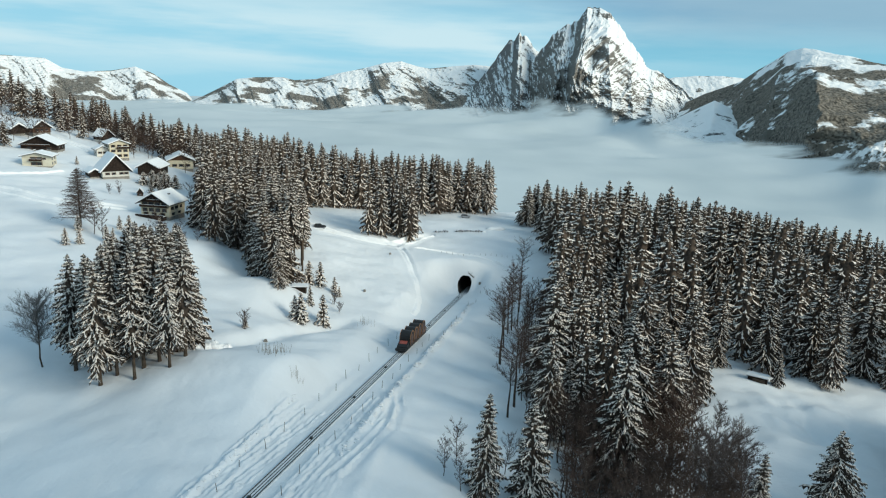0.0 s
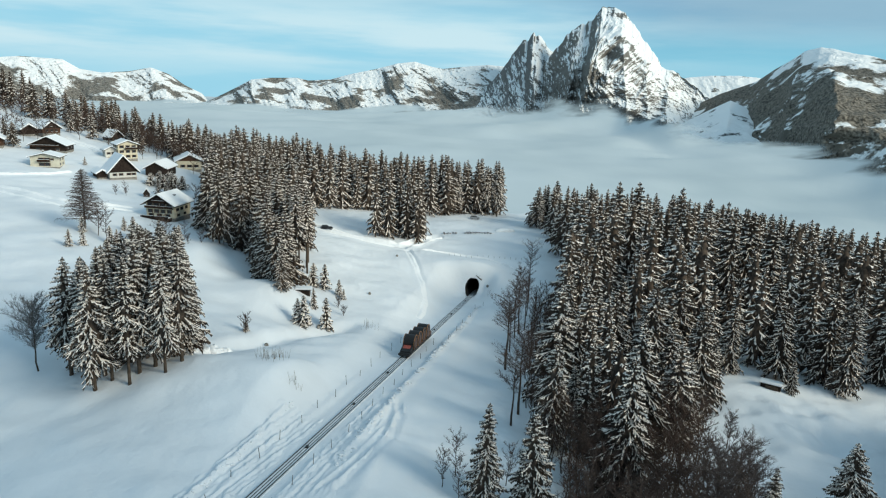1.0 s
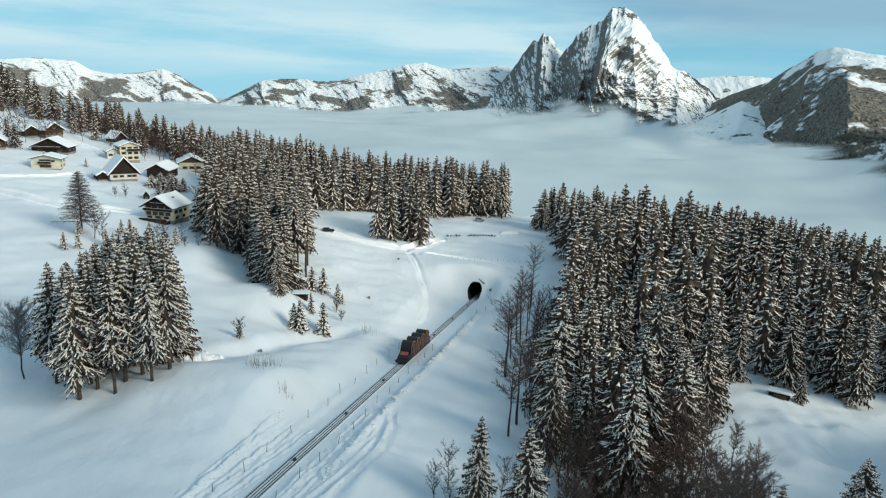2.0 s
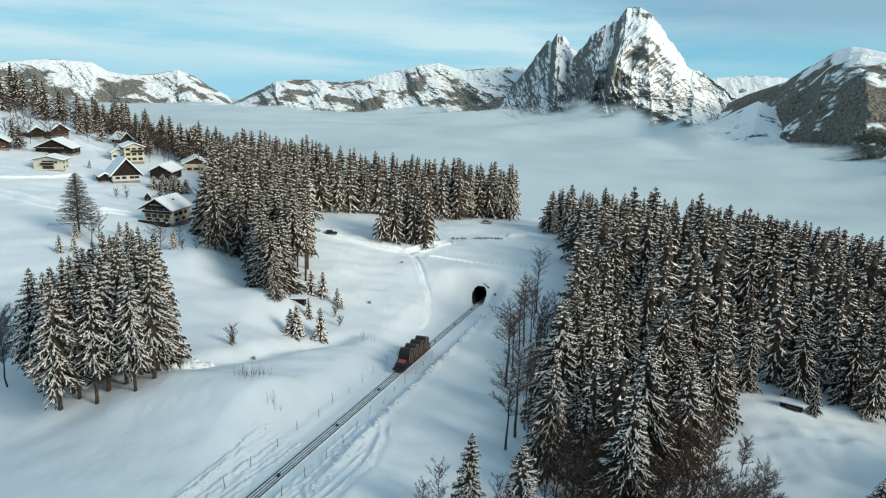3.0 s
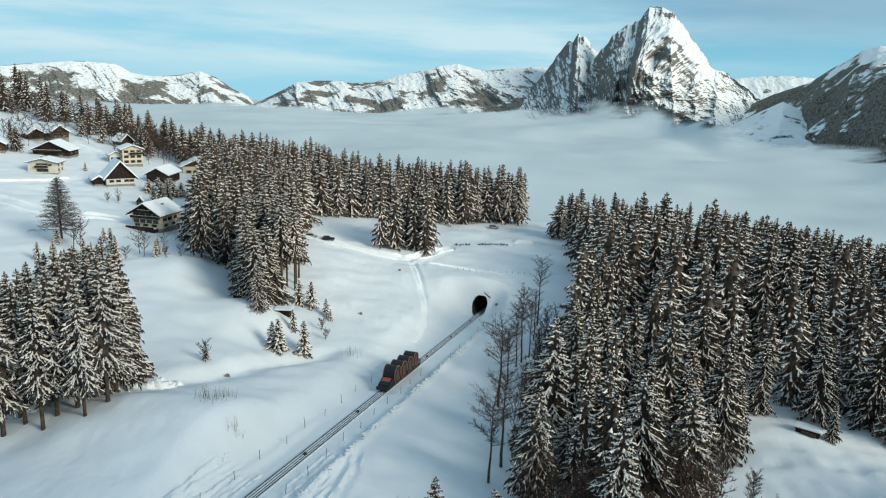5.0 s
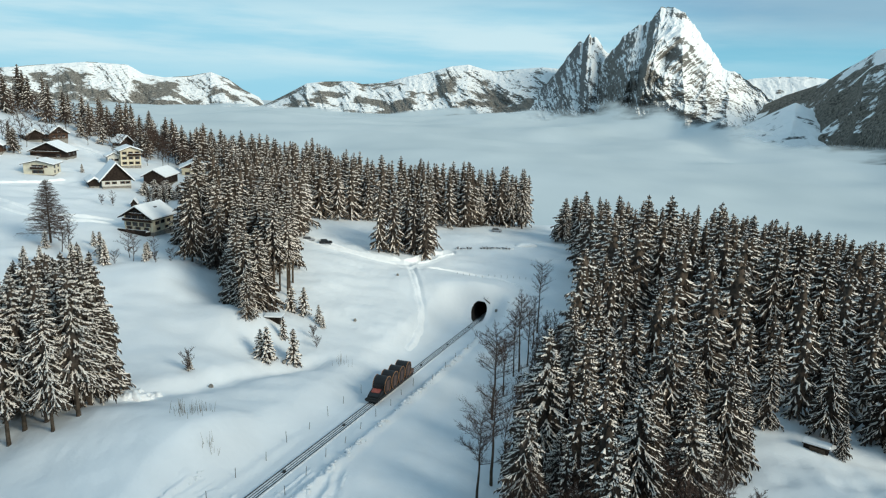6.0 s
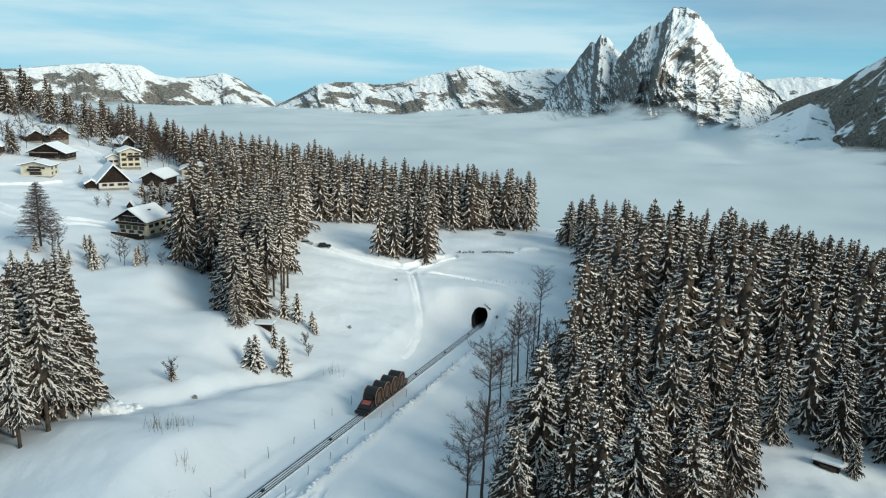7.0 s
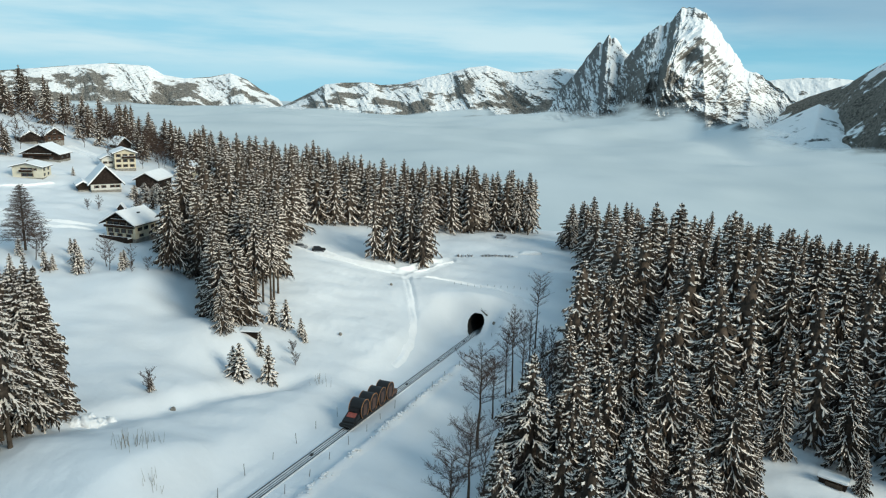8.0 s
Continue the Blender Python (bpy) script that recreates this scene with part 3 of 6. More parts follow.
    ob = thing(name, Matrix.Translation(at), label, "mountain")
    i0 = 0
    for part_name, upto in (*sections, ("shoulder", az[-1])):
        i1 = int(np.searchsorted(a, upto))
        i1 = min(max(i1, i0 + 1), len(a) - 1)
        n = i1 - i0 + 1
        cols = slice(i0, i1 + 1)
        verts = np.stack([x[:, cols].ravel() - at.x, y[:, cols].ravel() - at.y, z[:, cols].ravel() - at.z], -1)
        faces = [(j * n + i, j * n + i + 1, (j + 1) * n + i + 1, (j + 1) * n + i) for j in range(len(v) - 1) for i in range(n - 1)]
        part_mesh(part_name, mesh_of(part_name, verts, faces, mat, False), ob)
        i0 = i1
    return ob


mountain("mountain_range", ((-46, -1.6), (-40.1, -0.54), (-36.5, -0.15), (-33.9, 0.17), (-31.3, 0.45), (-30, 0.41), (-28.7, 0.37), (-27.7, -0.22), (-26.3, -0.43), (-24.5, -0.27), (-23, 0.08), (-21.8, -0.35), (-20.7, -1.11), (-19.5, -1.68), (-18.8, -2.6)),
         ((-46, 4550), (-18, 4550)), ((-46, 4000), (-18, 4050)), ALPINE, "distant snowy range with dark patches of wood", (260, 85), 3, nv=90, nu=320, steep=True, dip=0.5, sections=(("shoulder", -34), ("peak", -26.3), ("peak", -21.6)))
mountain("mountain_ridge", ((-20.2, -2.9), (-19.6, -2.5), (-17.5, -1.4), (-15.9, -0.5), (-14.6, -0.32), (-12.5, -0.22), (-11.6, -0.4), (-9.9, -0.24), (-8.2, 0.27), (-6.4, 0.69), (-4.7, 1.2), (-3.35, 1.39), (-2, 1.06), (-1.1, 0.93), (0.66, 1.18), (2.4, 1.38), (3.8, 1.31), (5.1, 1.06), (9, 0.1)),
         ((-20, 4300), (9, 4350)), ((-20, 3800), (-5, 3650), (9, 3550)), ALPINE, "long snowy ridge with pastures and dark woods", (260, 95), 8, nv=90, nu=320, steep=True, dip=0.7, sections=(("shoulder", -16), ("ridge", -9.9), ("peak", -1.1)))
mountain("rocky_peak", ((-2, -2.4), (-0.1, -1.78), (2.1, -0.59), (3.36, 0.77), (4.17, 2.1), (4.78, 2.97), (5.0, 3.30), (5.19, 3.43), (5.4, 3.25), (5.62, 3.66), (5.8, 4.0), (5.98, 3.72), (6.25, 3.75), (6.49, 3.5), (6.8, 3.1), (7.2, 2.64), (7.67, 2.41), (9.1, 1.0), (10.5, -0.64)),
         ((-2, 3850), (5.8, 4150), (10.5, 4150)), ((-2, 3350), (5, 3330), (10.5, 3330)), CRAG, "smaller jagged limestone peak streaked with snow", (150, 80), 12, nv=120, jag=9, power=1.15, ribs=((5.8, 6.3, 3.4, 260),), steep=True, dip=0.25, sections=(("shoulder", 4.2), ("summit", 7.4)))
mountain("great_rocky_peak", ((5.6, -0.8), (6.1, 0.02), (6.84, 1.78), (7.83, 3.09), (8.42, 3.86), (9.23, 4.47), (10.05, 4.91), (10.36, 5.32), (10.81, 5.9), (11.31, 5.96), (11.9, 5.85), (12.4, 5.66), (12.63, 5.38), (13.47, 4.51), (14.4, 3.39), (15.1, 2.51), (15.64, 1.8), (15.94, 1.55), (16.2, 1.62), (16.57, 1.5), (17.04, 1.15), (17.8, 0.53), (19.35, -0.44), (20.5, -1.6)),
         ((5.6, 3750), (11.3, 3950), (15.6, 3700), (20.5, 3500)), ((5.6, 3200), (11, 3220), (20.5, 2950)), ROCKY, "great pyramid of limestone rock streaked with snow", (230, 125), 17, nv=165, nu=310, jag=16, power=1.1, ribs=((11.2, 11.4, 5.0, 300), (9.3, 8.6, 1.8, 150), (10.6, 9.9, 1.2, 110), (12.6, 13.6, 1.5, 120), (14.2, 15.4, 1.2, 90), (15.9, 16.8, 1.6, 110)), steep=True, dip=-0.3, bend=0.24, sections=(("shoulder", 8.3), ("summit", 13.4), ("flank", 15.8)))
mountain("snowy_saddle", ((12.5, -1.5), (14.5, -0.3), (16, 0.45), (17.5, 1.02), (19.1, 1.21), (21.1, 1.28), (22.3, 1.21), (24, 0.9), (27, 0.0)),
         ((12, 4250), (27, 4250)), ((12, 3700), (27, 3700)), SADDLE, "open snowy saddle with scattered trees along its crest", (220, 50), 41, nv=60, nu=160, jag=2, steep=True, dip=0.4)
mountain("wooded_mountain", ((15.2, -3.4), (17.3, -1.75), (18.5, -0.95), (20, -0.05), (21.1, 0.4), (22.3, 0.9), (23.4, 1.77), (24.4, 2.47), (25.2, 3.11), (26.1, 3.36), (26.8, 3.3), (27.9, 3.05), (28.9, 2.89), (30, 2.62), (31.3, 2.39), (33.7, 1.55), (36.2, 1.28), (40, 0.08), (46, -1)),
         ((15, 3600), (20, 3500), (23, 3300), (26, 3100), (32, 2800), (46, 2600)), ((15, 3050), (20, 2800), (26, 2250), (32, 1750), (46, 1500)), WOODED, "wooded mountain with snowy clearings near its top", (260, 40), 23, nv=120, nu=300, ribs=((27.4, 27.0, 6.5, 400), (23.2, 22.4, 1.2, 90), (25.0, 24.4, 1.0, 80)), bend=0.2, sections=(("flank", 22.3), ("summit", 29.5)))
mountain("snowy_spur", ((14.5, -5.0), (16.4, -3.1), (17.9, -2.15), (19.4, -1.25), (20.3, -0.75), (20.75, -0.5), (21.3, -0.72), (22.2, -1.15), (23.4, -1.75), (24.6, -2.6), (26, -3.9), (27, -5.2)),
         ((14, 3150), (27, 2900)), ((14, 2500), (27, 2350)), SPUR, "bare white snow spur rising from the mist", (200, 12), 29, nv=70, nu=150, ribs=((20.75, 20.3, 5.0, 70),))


# ---- trees ----
def spruce_parts(seed, h, levels, per, segs, forks, bare=0.06, wide=0.2, snowy=0.8, fat=1.0, hang=1.0, heart=0.34, twig=2):
    """Trunk, needle crown and snow load of a spruce of that height, as three meshes: arching branches that fork, each with
    hanging needles and a bowed strip of snow."""
    r = random.Random(seed)
    cv, cf, sv, sf = [], [], [], []
    top = h * 0.985
    lean = (r.uniform(-0.012, 0.012), r.uniform(-0.012, 0.012))
    step = 1.0 / (levels - 1)
    bulge = [r.uniform(0.82, 1.18) for _ in range(5)]

    def girth(f, a):
        lop = 1 + 0.16 * math.sin(a + bulge[0] * 9) + 0.10 * math.sin(2 * a + f * 7 + bulge[1] * 9)
        return (h * wide * min(1.0, (1 - f) / 0.92) ** 0.70 * (0.72 + 0.28 * min(1, (f + 0.04) / 0.15)) + 0.16) * lop

    # the dark heart of the crown
    heights = [0.95 * i / 9 for i in range(10)]
    for i, f in enumerate(heights):
        for k in range(6):
            a = 6.283 * (k + 0.5 * (i % 2)) / 6
            rad = (0.28 if f < 0.6 else heart) * girth(f, a) * r.uniform(0.7, 1.2) * (0.15 if i == 9 else 1)
            zz = h * bare + (top - h * bare) * f + r.uniform(-0.5, 0.5) * (i < 9)
            cv.append(Vector((rad * math.cos(a) + lean[0] * zz, rad * math.sin(a) + lean[1] * zz, zz)))
    for i in range(9):
        for k in range(6):
            cf.append((i * 6 + k, i * 6 + (k + 1) % 6, (i + 1) * 6 + (k + 1) % 6, (i + 1) * 6 + k))

    def bough(base, a, length, rise, fall, load, first, cuts, fat_here):
        """One bowed branch that turns up a little at its tip: spine, hanging needles, ridge of snow in broken lengths."""
        ca, sa = math.cos(a), math.sin(a)
        side = Vector((-sa, ca, 0))
        curl = r.uniform(-0.2, 0.2)
        spine = []
        for i in range(cuts + 1):
            t = i / cuts
            zz = length * (rise * t - fall * t**1.5 + 0.25 * fall * t**5)
            spine.append(base + Vector((ca, sa, 0)) * (length * t * (1 - 0.14 * fall * t)) + side * (curl * length * t * t) + Vector((0, 0, zz)))
        for i in range(cuts):
            p, q = spine[i], spine[i + 1]
            t = (i + 0.6) / cuts
            w = (0.13 * length + 0.15) * math.sin(math.pi * (0.22 + 0.66 * t))
            ahead = q - p
            for sgn in (-1, 1):
                ww = w * r.uniform(0.7, 1.3)
                b = len(cv)
                cv.extend((p, q + ahead * 0.12, q + ahead * r.uniform(-0.2, 0.5) + side * (sgn * ww) + Vector((0, 0, -hang * ww * r.uniform(0.9, 1.7)))))
                cf.append((b, b + 1, b + 2))
        for i in range(first, cuts):
            if r.random() < load:
                p, q = spine[i], spine[i + 1]
                t = (i + 0.5) / cuts
                wd = 1.38 * fat_here * (0.6 + 0.5 * math.sin(math.pi * min(1, t * 0.9 + 0.05))) * r.uniform(0.6, 1.4)
                lift = Vector((0, 0, 0.05 + 0.35 * wd))
                reach = (q - p) * r.uniform(0.15, 0.4)
                mid = p.lerp(q, r.uniform(0.55, 0.95))
                drop = Vector((0, 0, -0.55 * wd))
                b = len(sv)
                sv.extend((p + lift - reach * 0.5, mid + side * (wd * r.uniform(0.7, 1.2)) + drop, q + lift * 0.6 + reach, mid - side * (wd * r.uniform(0.7, 1.2)) + drop))
                sf.append((b, b + 1, b + 2))
                sf.append((b, b + 2, b + 3))
        return spine

    bald = [r.uniform(0, 6.283), r.uniform(0.1, 0.5)]
    for lv in range(levels):
        f0 = 1 - (1 - lv * step) ** 1.2
        a0 = r.uniform(0, 6.28)
        for k in range(per):
            f = min(max(f0 + r.uniform(-0.28, 0.28) * step, 0), 0.985)
            z0 = h * bare + (top - h * bare) * f
            a = a0 + 6.283 * k / per + r.uniform(-0.35, 0.35)
            length = girth(f, a) * r.uniform(0.68, 1.12)
            rise = 0.10 + 0.45 * f * f
            fall = (0.78 - 0.25 * f) * r.uniform(0.7, 1.25)
            load = snowy * r.uniform(0.85, 1.4) * (1 - 0.7 * max(0, (f - 0.66) / 0.34)) * (1 - bald[1] * max(0, math.cos(a - bald[0])))
            spine = bough(Vector((lean[0] * z0, lean[1] * z0, z0)), a, length, rise, fall, load, 1 if f < 0.75 else 0, segs, 0.145 * fat)
            here = forks if f < 0.88 else min(2, forks)
            for m in range(here):
                sgn = 1 if (m + k) % 2 else -1
                t = 0.25 + 0.68 * (m + r.random()) / max(1, here)
                i = min(segs - 1, int(t * segs))
                at = spine[i].lerp(spine[i + 1], t * segs - i)
                bough(at, a + sgn * r.uniform(0.35, 0.75), length * (0.55 - 0.34 * t) * r.uniform(0.7, 1.2), rise - 1.1 * fall * t**0.6, fall * 0.3, load * 0.7, 0, twig, 0.085 * fat)
    # leading shoot
    tipz = Vector((lean[0] * h, lean[1] * h, h * 0.995))
    for k in range(4):
        a = k * 1.571
        b = len(cv)
        base = Vector((lean[0] * h, lean[1] * h, h * 0.965))
        cv.extend((tipz, base + Vector((0.34 * math.cos(a), 0.34 * math.sin(a), 0)), base + Vector((0.34 * math.cos(a + 1.5), 0.34 * math.sin(a + 1.5), -0.2))))
        cf.append((b, b + 1, b + 2))
    seg, tv, tf = 6, [], []
    for i, f in enumerate((0, 0.02, 0.35, 0.7, 0.96)):
        rad = h * 0.0125 * (1 - f) ** 0.8 * (1.35 if i == 0 else 1.0) + 0.02
        for s in range(seg):
            a = 6.283 * s / seg
            tv.append((rad * math.cos(a) + lean[0] * h * f, rad * math.sin(a) + lean[1] * h * f, h * f - (0.8 if i == 0 else 0)))
    for i in range(4):
        for s in range(seg):
            tf.append((i * seg + s, i * seg + (s + 1) % seg, (i + 1) * seg + (s + 1) % seg, (i + 1) * seg + s))
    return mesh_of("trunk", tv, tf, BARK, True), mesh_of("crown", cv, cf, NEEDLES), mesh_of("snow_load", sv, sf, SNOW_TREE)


def tapered(verts, faces, p, q, r0, r1, seg=3):
    """A tapered stick from p to q."""
    d = q - p
    u = d.orthogonal().normalized()
    v = d.cross(u).normalized()
    b = len(verts)
    for c, rad in ((p, r0), (q, r1)):
        for s in range(seg):
            a = 6.283 * s / seg
            verts.append(c + u * (rad * math.cos(a)) + v * (rad * math.sin(a)))
    for s in range(seg):
        faces.append((b + s, b + (s + 1) % seg, b + seg + (s + 1) % seg, b + seg + s))


def bare_parts(seed, h, spread=0.5, clear=0.3, twigs=5, limbs=16, slender=1.0, fine=0.028, up=(0.45, 1.1), subs=4, mat=None, wob=0.022):
    """Trunk and leafless crown of a broad-leaved tree."""
    r = random.Random(seed)
    tv, tf, cv, cf = [], [], [], []
    pts = []
    x = y = 0.0
    for i in range(8):
        f = i / 7
        pts.append(Vector((x, y, h * 0.96 * f - (0.6 if i == 0 else 0))))
        x, y = x + r.uniform(-wob, wob) * h, y + r.uniform(-wob, wob) * h
    for i in range(7):
        r0, r1 = (max(0.02, 0.0125 * slender * h * (1 - (i + k) / 7.2) ** 0.9) for k in (0, 1))
        tapered(tv, tf, pts[i], pts[i + 1], r0, r1, 6)
    for k in range(limbs):
        f = clear + (0.97 - clear) * (k + r.random()) / limbs
        i = min(6, int(f * 7))
        p = pts[i].lerp(pts[i + 1], f * 7 - i)
        a = k * 2.4 + r.uniform(-0.5, 0.5)
        length = h * spread * (0.25 + 0.75 * math.sin(math.pi * min(1, (1 - f) * 0.85 + 0.12))) * r.uniform(0.6, 1.1) * 0.62
        d = Vector((math.cos(a), math.sin(a), r.uniform(*up))).normalized()
        stops = [p]
        for _ in range(3):
            stops.append(stops[-1] + d * length / 3)
            d = (d + Vector((r.uniform(-0.3, 0.3), r.uniform(-0.3, 0.3), r.uniform(-0.05, 0.3)))).normalized()
        for m in range(3):
            tapered(cv, cf, stops[m], stops[m + 1], 0.055 * (1 - m / 3.3) * h / 15, 0.055 * (1 - (m + 1) / 3.3) * h / 15)
            for _ in range(twigs):
                s = stops[m].lerp(stops[m + 1], r.random())
                td = (d + Vector((r.uniform(-1, 1), r.uniform(-1, 1), r.uniform(-0.3, 0.8)))).normalized()
                e = s + td * length * r.uniform(0.16, 0.42)
                tapered(cv, cf, s, e, fine, fine * 0.5)
                for _ in range(subs):
                    s2 = s.lerp(e, r.uniform(0.3, 1))
                    e2 = s2 + (td + Vector((r.uniform(-1, 1), r.uniform(-1, 1), r.uniform(-0.5, 0.7)))).normalized() * length * r.uniform(0.08, 0.2)
                    n = (e2 - s2).orthogonal().normalized() * fine
                    b = len(cv)
                    cv.extend((s2 - n, s2 + n, e2))
                    cf.append((b, b + 1, b + 2))
    return mesh_of("trunk", tv, tf, BARK, True), mesh_of("crown", cv, cf, mat or TWIG)


def plant(name, meshes, names, x, y, scale, turn, label, category, group="", tilt=0.0, zoff=0.0):
    m = pose(x, y, h1(x, y) + zoff, tilt, 0, turn) @ Matrix.Diagonal((scale[0], scale[0], scale[1], 1))
    ob = thing(name, m, label, category, group)
    for n, me in zip(names, meshes):
        made = part_mesh(n, me, ob)
        if n == "snow_load":
            made["kind"] = "stuff"
    return ob


def joined(name, placed, label):
    """Many trees as one object: each one's meshes laid in place by (meshes, matrix)."""
    cache, vs, fs, ms, base = {}, [], [], [], 0
    for meshes, m in placed:
        mat = np.array(m)
        for k, me in enumerate(meshes):
            if me.name not in cache:
                me.calc_loop_triangles()
                v = np.empty(len(me.vertices) * 3)
                me.vertices.foreach_get("co", v)
                t = np.empty(len(me.loop_triangles) * 3, dtype=np.int32)
                me.loop_triangles.foreach_get("vertices", t)
                cache[me.name] = (v.reshape(-1, 3), t)
            v, t = cache[me.name]
            vs.append(v @ mat[:3, :3].T + mat[:3, 3])
            fs.append(t + base)
            ms.append(np.full(len(t) // 3, k, dtype=np.int32))
            base += len(v)
    v, t, k = np.concatenate(vs), np.concatenate(fs), np.concatenate(ms)
    me = bpy.data.meshes.new(name)
    me.vertices.add(len(v))
    me.vertices.foreach_set("co", v.ravel())
    me.loops.add(len(t))
    me.loops.foreach_set("vertex_index", t)
    me.polygons.add(len(t) // 3)
    me.polygons.foreach_set("loop_start", np.arange(0, len(t), 3, dtype=np.int32))
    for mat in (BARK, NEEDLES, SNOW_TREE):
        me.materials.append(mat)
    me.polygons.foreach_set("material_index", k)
    me.update(calc_edges=True)
    tagged(new(name, me), label, "wood", kind="stuff")


SPRUCE = ("trunk", "crown", "snow_load")
NEAR = [spruce_parts(100 + i, 26, 21, 7, 4, 3, bare=(0.05, 0.10, 0.15)[i % 3], wide=(0.235, 0.21, 0.25)[i % 3], snowy=(1.3, 0.85, 1.15, 1.0)[i % 4], fat=1.0, hang=1.5) for i in range(7)]
FAR = [spruce_parts(200 + i, 25, 14, 6, 3, 2, bare=(0.06, 0.12, 0.16)[i % 3], wide=(0.215, 0.19, 0.235)[i % 3], snowy=(1.05, 0.65, 0.95, 0.8)[i % 4], fat=1.4, hang=1.4, heart=0.40, twig=1) for i in range(8)]
HIGH = [spruce_parts(300 + i, 28, 22, 7, 4, 4, bare=(0.24, 0.28, 0.20)[i % 3], wide=(0.165, 0.15, 0.175)[i % 3], snowy=(1.15, 0.95)[i % 2], fat=1.1, hang=1.05) for i in range(4)]
YOUNG = [spruce_parts(400 + i, 8, 11, 8, 2, 2, bare=0.05, wide=0.29, snowy=1.0, fat=1.3) for i in range(2)]
TALL = [spruce_parts(350 + i, 28, 18, 7, 3, 2, bare=(0.36, 0.42)[i % 2], wide=(0.125, 0.115)[i % 2], snowy=0.9, fat=1.1, hang=1.4) for i in range(2)]
FRONT = [spruce_parts(150 + i, 26, 21, 7, 5, 5, bare=(0.05, 0.09, 0.13)[i % 3], wide=(0.235, 0.21, 0.245)[i % 3], snowy=(1.3, 1.0, 1.15)[i % 3], fat=1.05, hang=1.45) for i in range(4)]
FULL = ((TALL, 28), (NEAR, 26), (FRONT, 26), (FAR, 25), (HIGH, 28), (YOUNG, 8))


def inside(x, y, poly):
    odd = False
    for i in range(len(poly)):
        (ax, ay), (bx, by) = poly[i - 1], poly[i]
        if (ay > y) != (by > y) and x < (bx - ax) * (y - ay) / (by - ay) + ax:
            odd = not odd
    return odd


def scatter(poly, apart, seed, taken=()):
    """Places inside an outline, no two closer than that."""
    r = random.Random(seed)
    xs, ys = [p[0] for p in poly], [p[1] for p in poly]
    cells, got = {}, []
    for px, py in taken:
        cells.setdefault((int(px // apart), int(py // apart)), []).append((px, py))
    area = (max(xs) - min(xs)) * (max(ys) - min(ys))
    for _ in range(int(area / apart**2 * 9)):
        x, y = r.uniform(min(xs), max(xs)), r.uniform(min(ys), max(ys))
        if not inside(x, y, poly):
            continue
        cx, cy = int(x // apart), int(y // apart)
        if all(math.hypot(x - px, y - py) >= apart for i in (-1, 0, 1) for j in (-1, 0, 1) for px, py in cells.get((cx + i, cy + j), ())):
            cells.setdefault((cx, cy), []).append((x, y))
            got.append((x, y))
    return got


def spruce(x, y, h, r, group, kinds, label, wide=1.0):
    meshes = kinds[r.randrange(len(kinds))]
    full = next(size for some, size in FULL if some is kinds)
    s = h / full
    return plant("spruce_tree", meshes, SPRUCE, x, y, (s * wide * r.uniform(0.82, 1.16), s), r.uniform(0, 360), label, "tree", group)


RIGHT_WOOD = ((15, 96), (20, 108), (24, 122), (28.5, 150), (31.5, 175), (34.5, 200), (41, 224), (45, 250), (43, 300), (39, 322), (70, 333), (110, 330), (160, 312), (200, 240), (190, 168), (140, 160), (111, 162), (93, 159), (84, 165), (74, 163), (66, 154), (57, 142), (54, 126), (44, 122), (40, 104), (30, 90), (20, 90))
MID_WOOD = ((-80, 229), (-70, 206), (-65, 193), (-59.7, 196), (-53, 194), (-47.5, 185), (-43, 180), (-43, 190), (-46, 200), (-44.5, 225), (-49.5, 246), (-55, 268), (-53, 284), (-33, 303), (-10, 312), (5, 327), (24, 335), (22, 348), (-40, 352), (-90, 356), (-150, 366), (-200, 374), (-206, 362), (-165, 350), (-128, 336), (-97, 322), (-88, 292), (-82, 255))
MID_CLUMP = ((-25.5, 251.5), (-18, 254), (-10, 256), (-7.5, 263), (-10, 270), (-23.5, 268))
LEFT_CLUMP = ((-61.5, 113), (-57, 109), (-54.5, 105.8), (-48.8, 107.2), (-41.8, 109.4), (-41.4, 114), (-45.8, 126), (-49.3, 134), (-55, 135), (-62, 124))


# Spruces that stand out: x, y, height; those on the skyline, and those on the brow of the wood.
CREST = ((40, 307.7, 18.4), (44.5, 313.3, 19), (48, 309, 21.6), (53.4, 262, 27.8), (58.6, 240.7, 32.8), (66.5, 244.6, 33), (80.4, 240.4, 32.7), (88, 236, 30.5), (83.5, 202, 35.4), (91.8, 210, 32.6), (94.5, 200.6, 32.2), (46, 201.4, 32.7))
BROW = ((31.8, 167.3, 22), (31.5, 142.7, 24.8), (24.6, 133.5, 26), (48, 151.3, 26.2), (39.7, 153.7, 22.4), (57.3, 147.7, 22.2), (36.4, 119.6, 24.9), (63, 160.6, 20.4), (90.3, 184.4, 22.2), (21.2, 113.4, 20.3), (14.8, 90.8, 16.4), (30.5, 100.7, 25), (49, 141, 18.5), (72.4, 166.9, 17.5))


